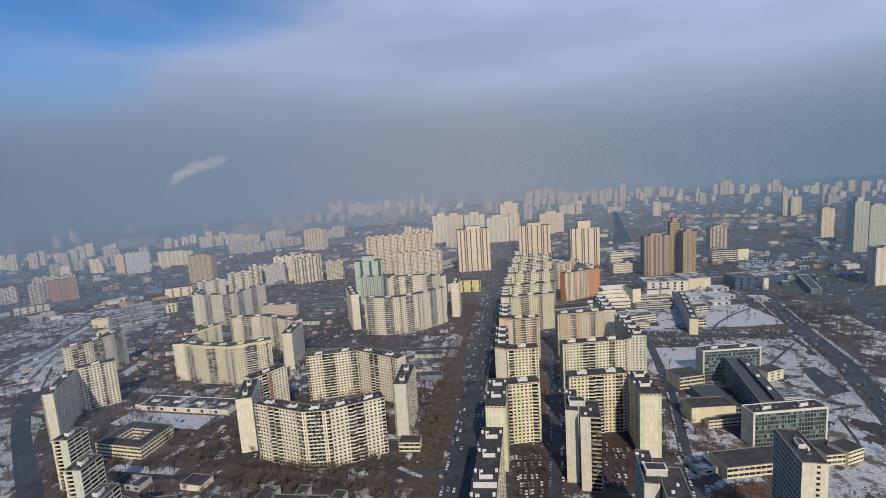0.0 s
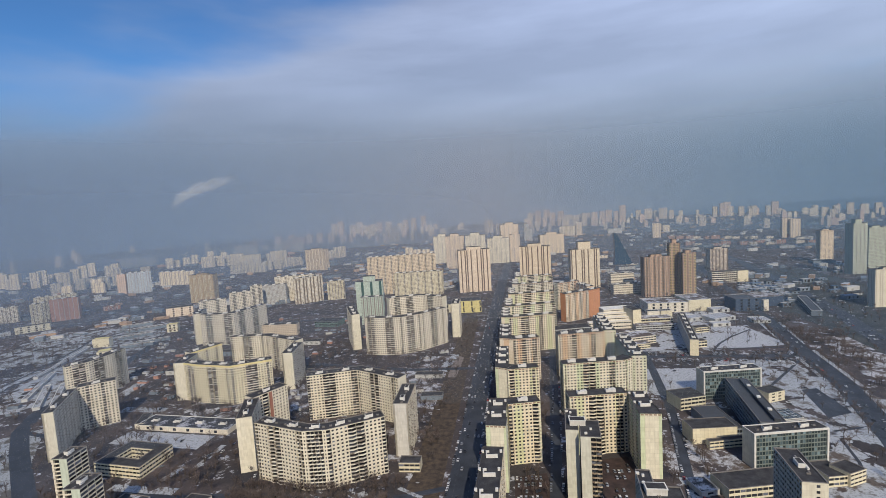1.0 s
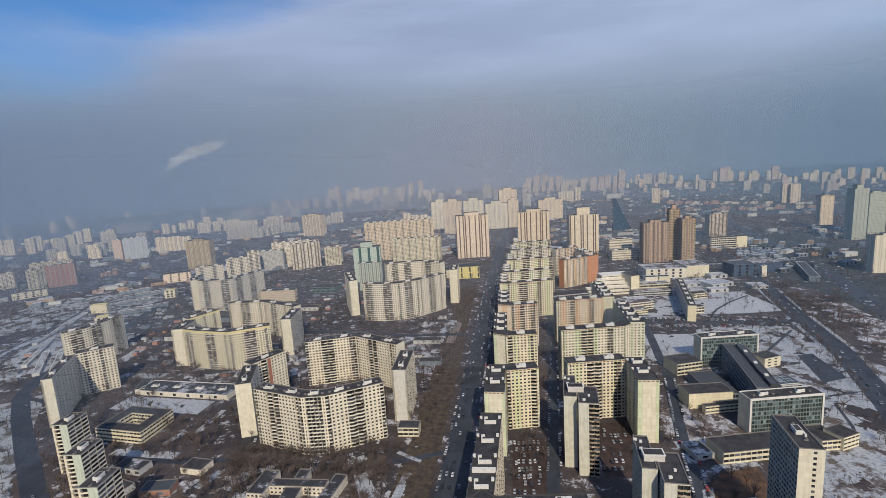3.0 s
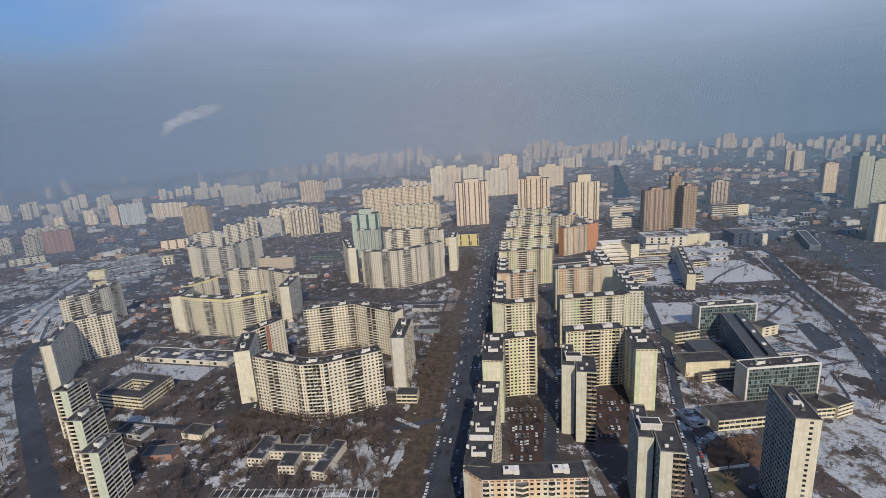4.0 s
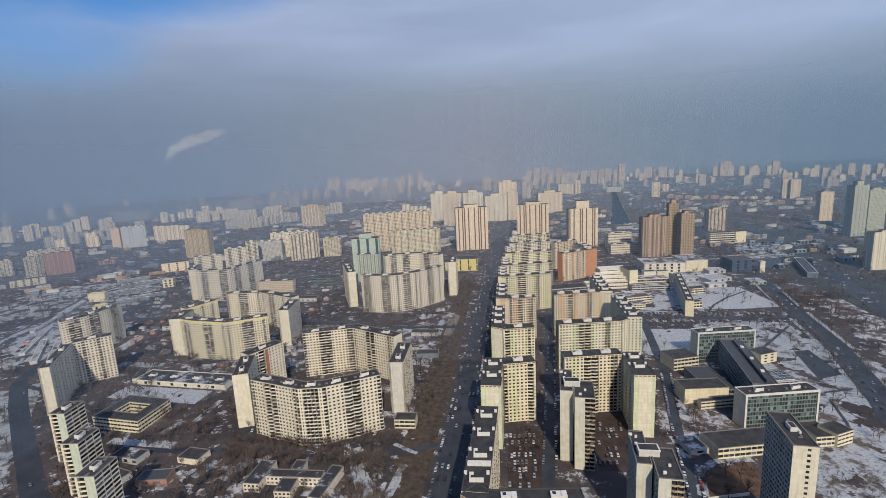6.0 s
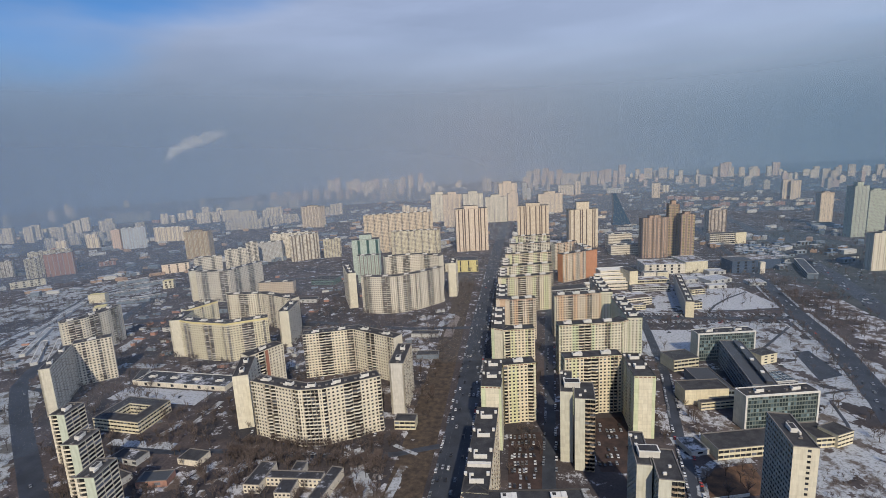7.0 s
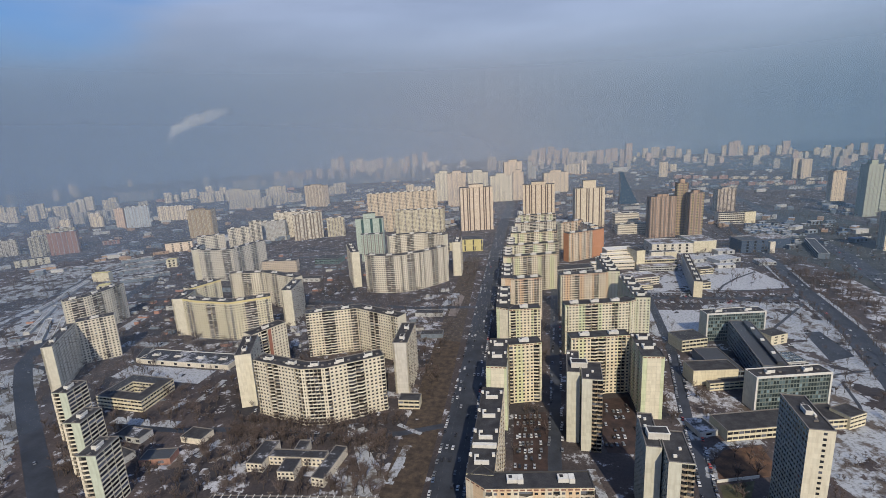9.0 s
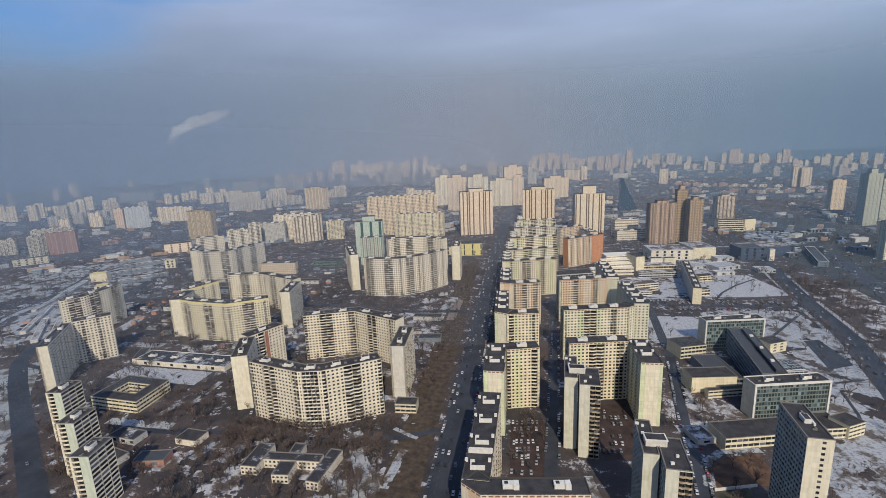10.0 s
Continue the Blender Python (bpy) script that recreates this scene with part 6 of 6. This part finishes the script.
row_of_cars((-37.6, 225), (-37.6, 420), 5.6, 0, "parked along the avenue kerb", 0.85, 0.16)
row_of_cars((-58.4, 225), (-58.4, 430), 5.8, 0, "parked along the avenue verge", 0.6, 0.16)
for x, fill, turn in ((-55, 0.35, 180), (-51, 0.3, 180), (-44.5, 0.35, 0), (-41, 0.3, 0)):
    row_of_cars((x, 225), (x, 440), 13, turn, "driving on the wide avenue", fill, 0.16, 1.2)
row_of_cars((98, 255), (118, 372), 5.4, -9, "parked along the side street", 0.85, 0.12)
row_of_cars((105, 250), (122, 340), 5.6, -9, "parked along the side street", 0.8, 0.12)
row_of_cars((118, 372), (134, 452), 5.4, -12, "parked along the side street", 0.85, 0.12)
row_of_cars((126, 372), (142, 452), 5.4, -12, "parked along the side street", 0.8, 0.12)
for y in (232, 239, 248, 255, 264, 271, 280, 288, 296, 304, 312, 320, 328, 336):
    row_of_cars((-8, y), (13, y + 3), 2.7, cars_rng.choice((0, 180)), "parked in the muddy yard", 0.62, 0.05, 0.9)
for y in (308, 316, 325, 332, 341, 349, 357):
    row_of_cars((53, y), (80, y + 3), 2.8, 0, "parked in the muddy yard", 0.5, 0.05, 0.9)
row_of_cars((14, 290), (36, 560), 6.2, -4, "parked along the yard street", 0.6, 0.11)
row_of_cars((23, 290), (42, 560), 6.2, -4, "parked along the yard street", 0.6, 0.11)
row_of_cars((-205, 303), (-95, 306), 5.4, 90, "parked on the yard lane", 0.5, 0.10)
row_of_cars((-37.6, 420), (-37.6, 900), 5.8, 0, "on the avenue", 0.8, 0.16)
row_of_cars((-58.4, 430), (-58.4, 900), 6.0, 0, "on the avenue", 0.5, 0.16)
for x in (-55, -51, -44.5, -41):
    row_of_cars((x, 440), (x, 1100), 14, 0, "on the avenue", 0.35, 0.16, 1.5)
for y in (622, 627, 632, 600, 605):
    row_of_cars((150, y), (330, y - 2), 2.9, 0, "parked", 0.38, 0.0)
for x in (-6, 0, 6):
    row_of_cars((225 + 36 * 0 + x, 220), (298 + x, 420), 16, -20, "on the highway", 0.35, 0.17, 1)
    row_of_cars((290 + x, 400), (345 + x, 640), 16, -13, "on the highway", 0.35, 0.17, 1)
    row_of_cars((345 + x, 640), (405 + x, 960), 18, -11, "on the highway", 0.4, 0.17, 1)
for x in (-7, -2, 3, 8):
    row_of_cars((445 + x, 635), (525 + x, 961), 17, -13, "on the expressway", 0.4, 0.15, 1)
for _ in range(150):
    x, y = cars_rng.uniform(400, 640), cars_rng.uniform(640, 1080)
    if not inside(x, y, 3):
        car_at(x, y, -13 + cars_rng.choice((0, 0, 90)), "on the paved lots", 0.1)
for a, b in (((-330, 246), (-470, 355)), ((-470, 355), (-548, 440))):
    row_of_cars(a, b, 22, 52, "on the curving road", 0.4, 0.13, 3)
for _ in range(220):
    x, y = cars_rng.uniform(-520, -100), cars_rng.uniform(330, 720)
    if not inside(x, y, 3) and not on_road(x, y, 3):
        car_at(x, y, cars_rng.choice((0, 20, 90, 100)), "parked in a yard")
for _ in range(160):
    x, y = cars_rng.uniform(120, 620), cars_rng.uniform(380, 1000)
    if not inside(x, y, 3) and not on_road(x, y, 3):
        car_at(x, y, cars_rng.choice((0, 20, 90, 100)), "parked in a lot")
for k, places in enumerate(crowd):
    root = None
    for (v, f), mat, title in ((BODY, CAR_PAINTS[k], "distant_cars"), (CABIN, GLASS, "cabin_glass"), (CAR_ROOF, CAR_PAINTS[k], "roof_panel")):
        vs, fs = [], []
        for x, y, turn, z in places:
            c, s, n = math.cos(radians(turn)), math.sin(radians(turn)), len(vs)
            vs += [(c * p - s * q + x, s * p + c * q + y, r + z) for p, q, r in v]
            fs += [tuple(i + n for i in t) for t in f]
        ob = new(title, mesh_of(title, vs, fs, mat))
        if root is None:
            root = tagged(ob, f"{TINTS[k]} cars on far streets and lots", "cars", kind="stuff")
        else:
            ob.parent = root
            tagged(ob, kind="stuff")

# ---- chimney smoke over the far city ----


def smoke():
    """A bent, ragged tube of steam, thick along the middle and thinning out to nothing at its rims and ends."""
    v, f, uv = [], [], []
    rings, sides = 60, 32
    start, away = Vector((-1790, 2300, 175)), Vector((-0.61, 0.79, 0.0))

    def axis(t):
        return start + Vector((265 * t ** 2.0, 185 * t ** 2.0, 245 * t ** 0.6))
    for k in range(rings):
        t = k / (rings - 1)
        c, way = axis(t), (axis(min(1, t + 0.02)) - axis(max(0, t - 0.02))).normalized()
        wide = way.cross(away).normalized()
        r = 13 + 50 * t ** 0.8 * (1.25 - t)
        for j in range(sides + 1):
            a = 2 * math.pi * j / sides
            p = wide * (math.sin(a) * r) + away * (math.cos(a) * r * 0.7)
            v.append(tuple(c + p * (1 + 0.45 * noise.fractal((c + p) / 45, 1.0, 2.0, 3))))
    for k in range(rings - 1):
        for j in range(sides):
            o = k * (sides + 1) + j
            f.append((o, o + 1, o + sides + 2, o + sides + 1))
            uv += [(j / sides, k / (rings - 1)), ((j + 1) / sides, k / (rings - 1)), ((j + 1) / sides, (k + 1) / (rings - 1)), (j / sides, (k + 1) / (rings - 1))]
    m = bpy.data.materials.new("steam")
    m.use_nodes = True
    tree = m.node_tree
    tree.nodes.clear()
    out, clear, body, mixed = (tree.nodes.new(n) for n in ("ShaderNodeOutputMaterial", "ShaderNodeBsdfTransparent", "ShaderNodeBsdfDiffuse", "ShaderNodeMixShader"))
    body.inputs["Color"].default_value = (0.92, 0.88, 0.8, 1)
    thick = ramp(tree, noise_node(tree, 60.0, 6, 0.6), [(0.34, (0.1, 0.1, 0.1)), (0.66, (0.56, 0.56, 0.56))])
    split = tree.nodes.new("ShaderNodeSeparateXYZ")
    link(tree, tree.nodes.new("ShaderNodeUVMap").outputs[0], split.inputs[0])
    wave = tree.nodes.new("ShaderNodeMath")
    wave.operation = "MULTIPLY"
    wave.inputs[1].default_value = 2 * math.pi
    link(tree, split.outputs[0], wave.inputs[0])
    cosine = tree.nodes.new("ShaderNodeMath")
    cosine.operation = "COSINE"
    link(tree, wave.outputs[0], cosine.inputs[0])
    size = tree.nodes.new("ShaderNodeMath")
    size.operation = "ABSOLUTE"
    link(tree, cosine.outputs[0], size.inputs[0])
    rim = ramp(tree, size.outputs[0], [(0.02, (0, 0, 0)), (1.0, (1, 1, 1))])
    along = ramp(tree, split.outputs[1], [(0.0, (0, 0, 0)), (0.3, (0.75, 0.75, 0.75)), (0.7, (1, 1, 1)), (1.0, (0, 0, 0))])
    body_of = mix_colour(tree, 1.0, mix_colour(tree, 1.0, thick, rim, "MULTIPLY"), along, "MULTIPLY")
    link(tree, body_of, mixed.inputs[0])
    link(tree, clear.outputs[0], mixed.inputs[1])
    link(tree, body.outputs[0], mixed.inputs[2])
    link(tree, mixed.outputs[0], out.inputs[0])
    me = mesh_of("smoke_plume", v, f, m)
    me.uv_layers.new(name="UVMap").data.foreach_set("uv", np.array(uv, np.float32).ravel())
    for p in me.polygons:
        p.use_smooth = True
    tagged(new("smoke_plume", me), "pale steam plume drifting from a far chimney", "smoke", kind="stuff")


smoke()
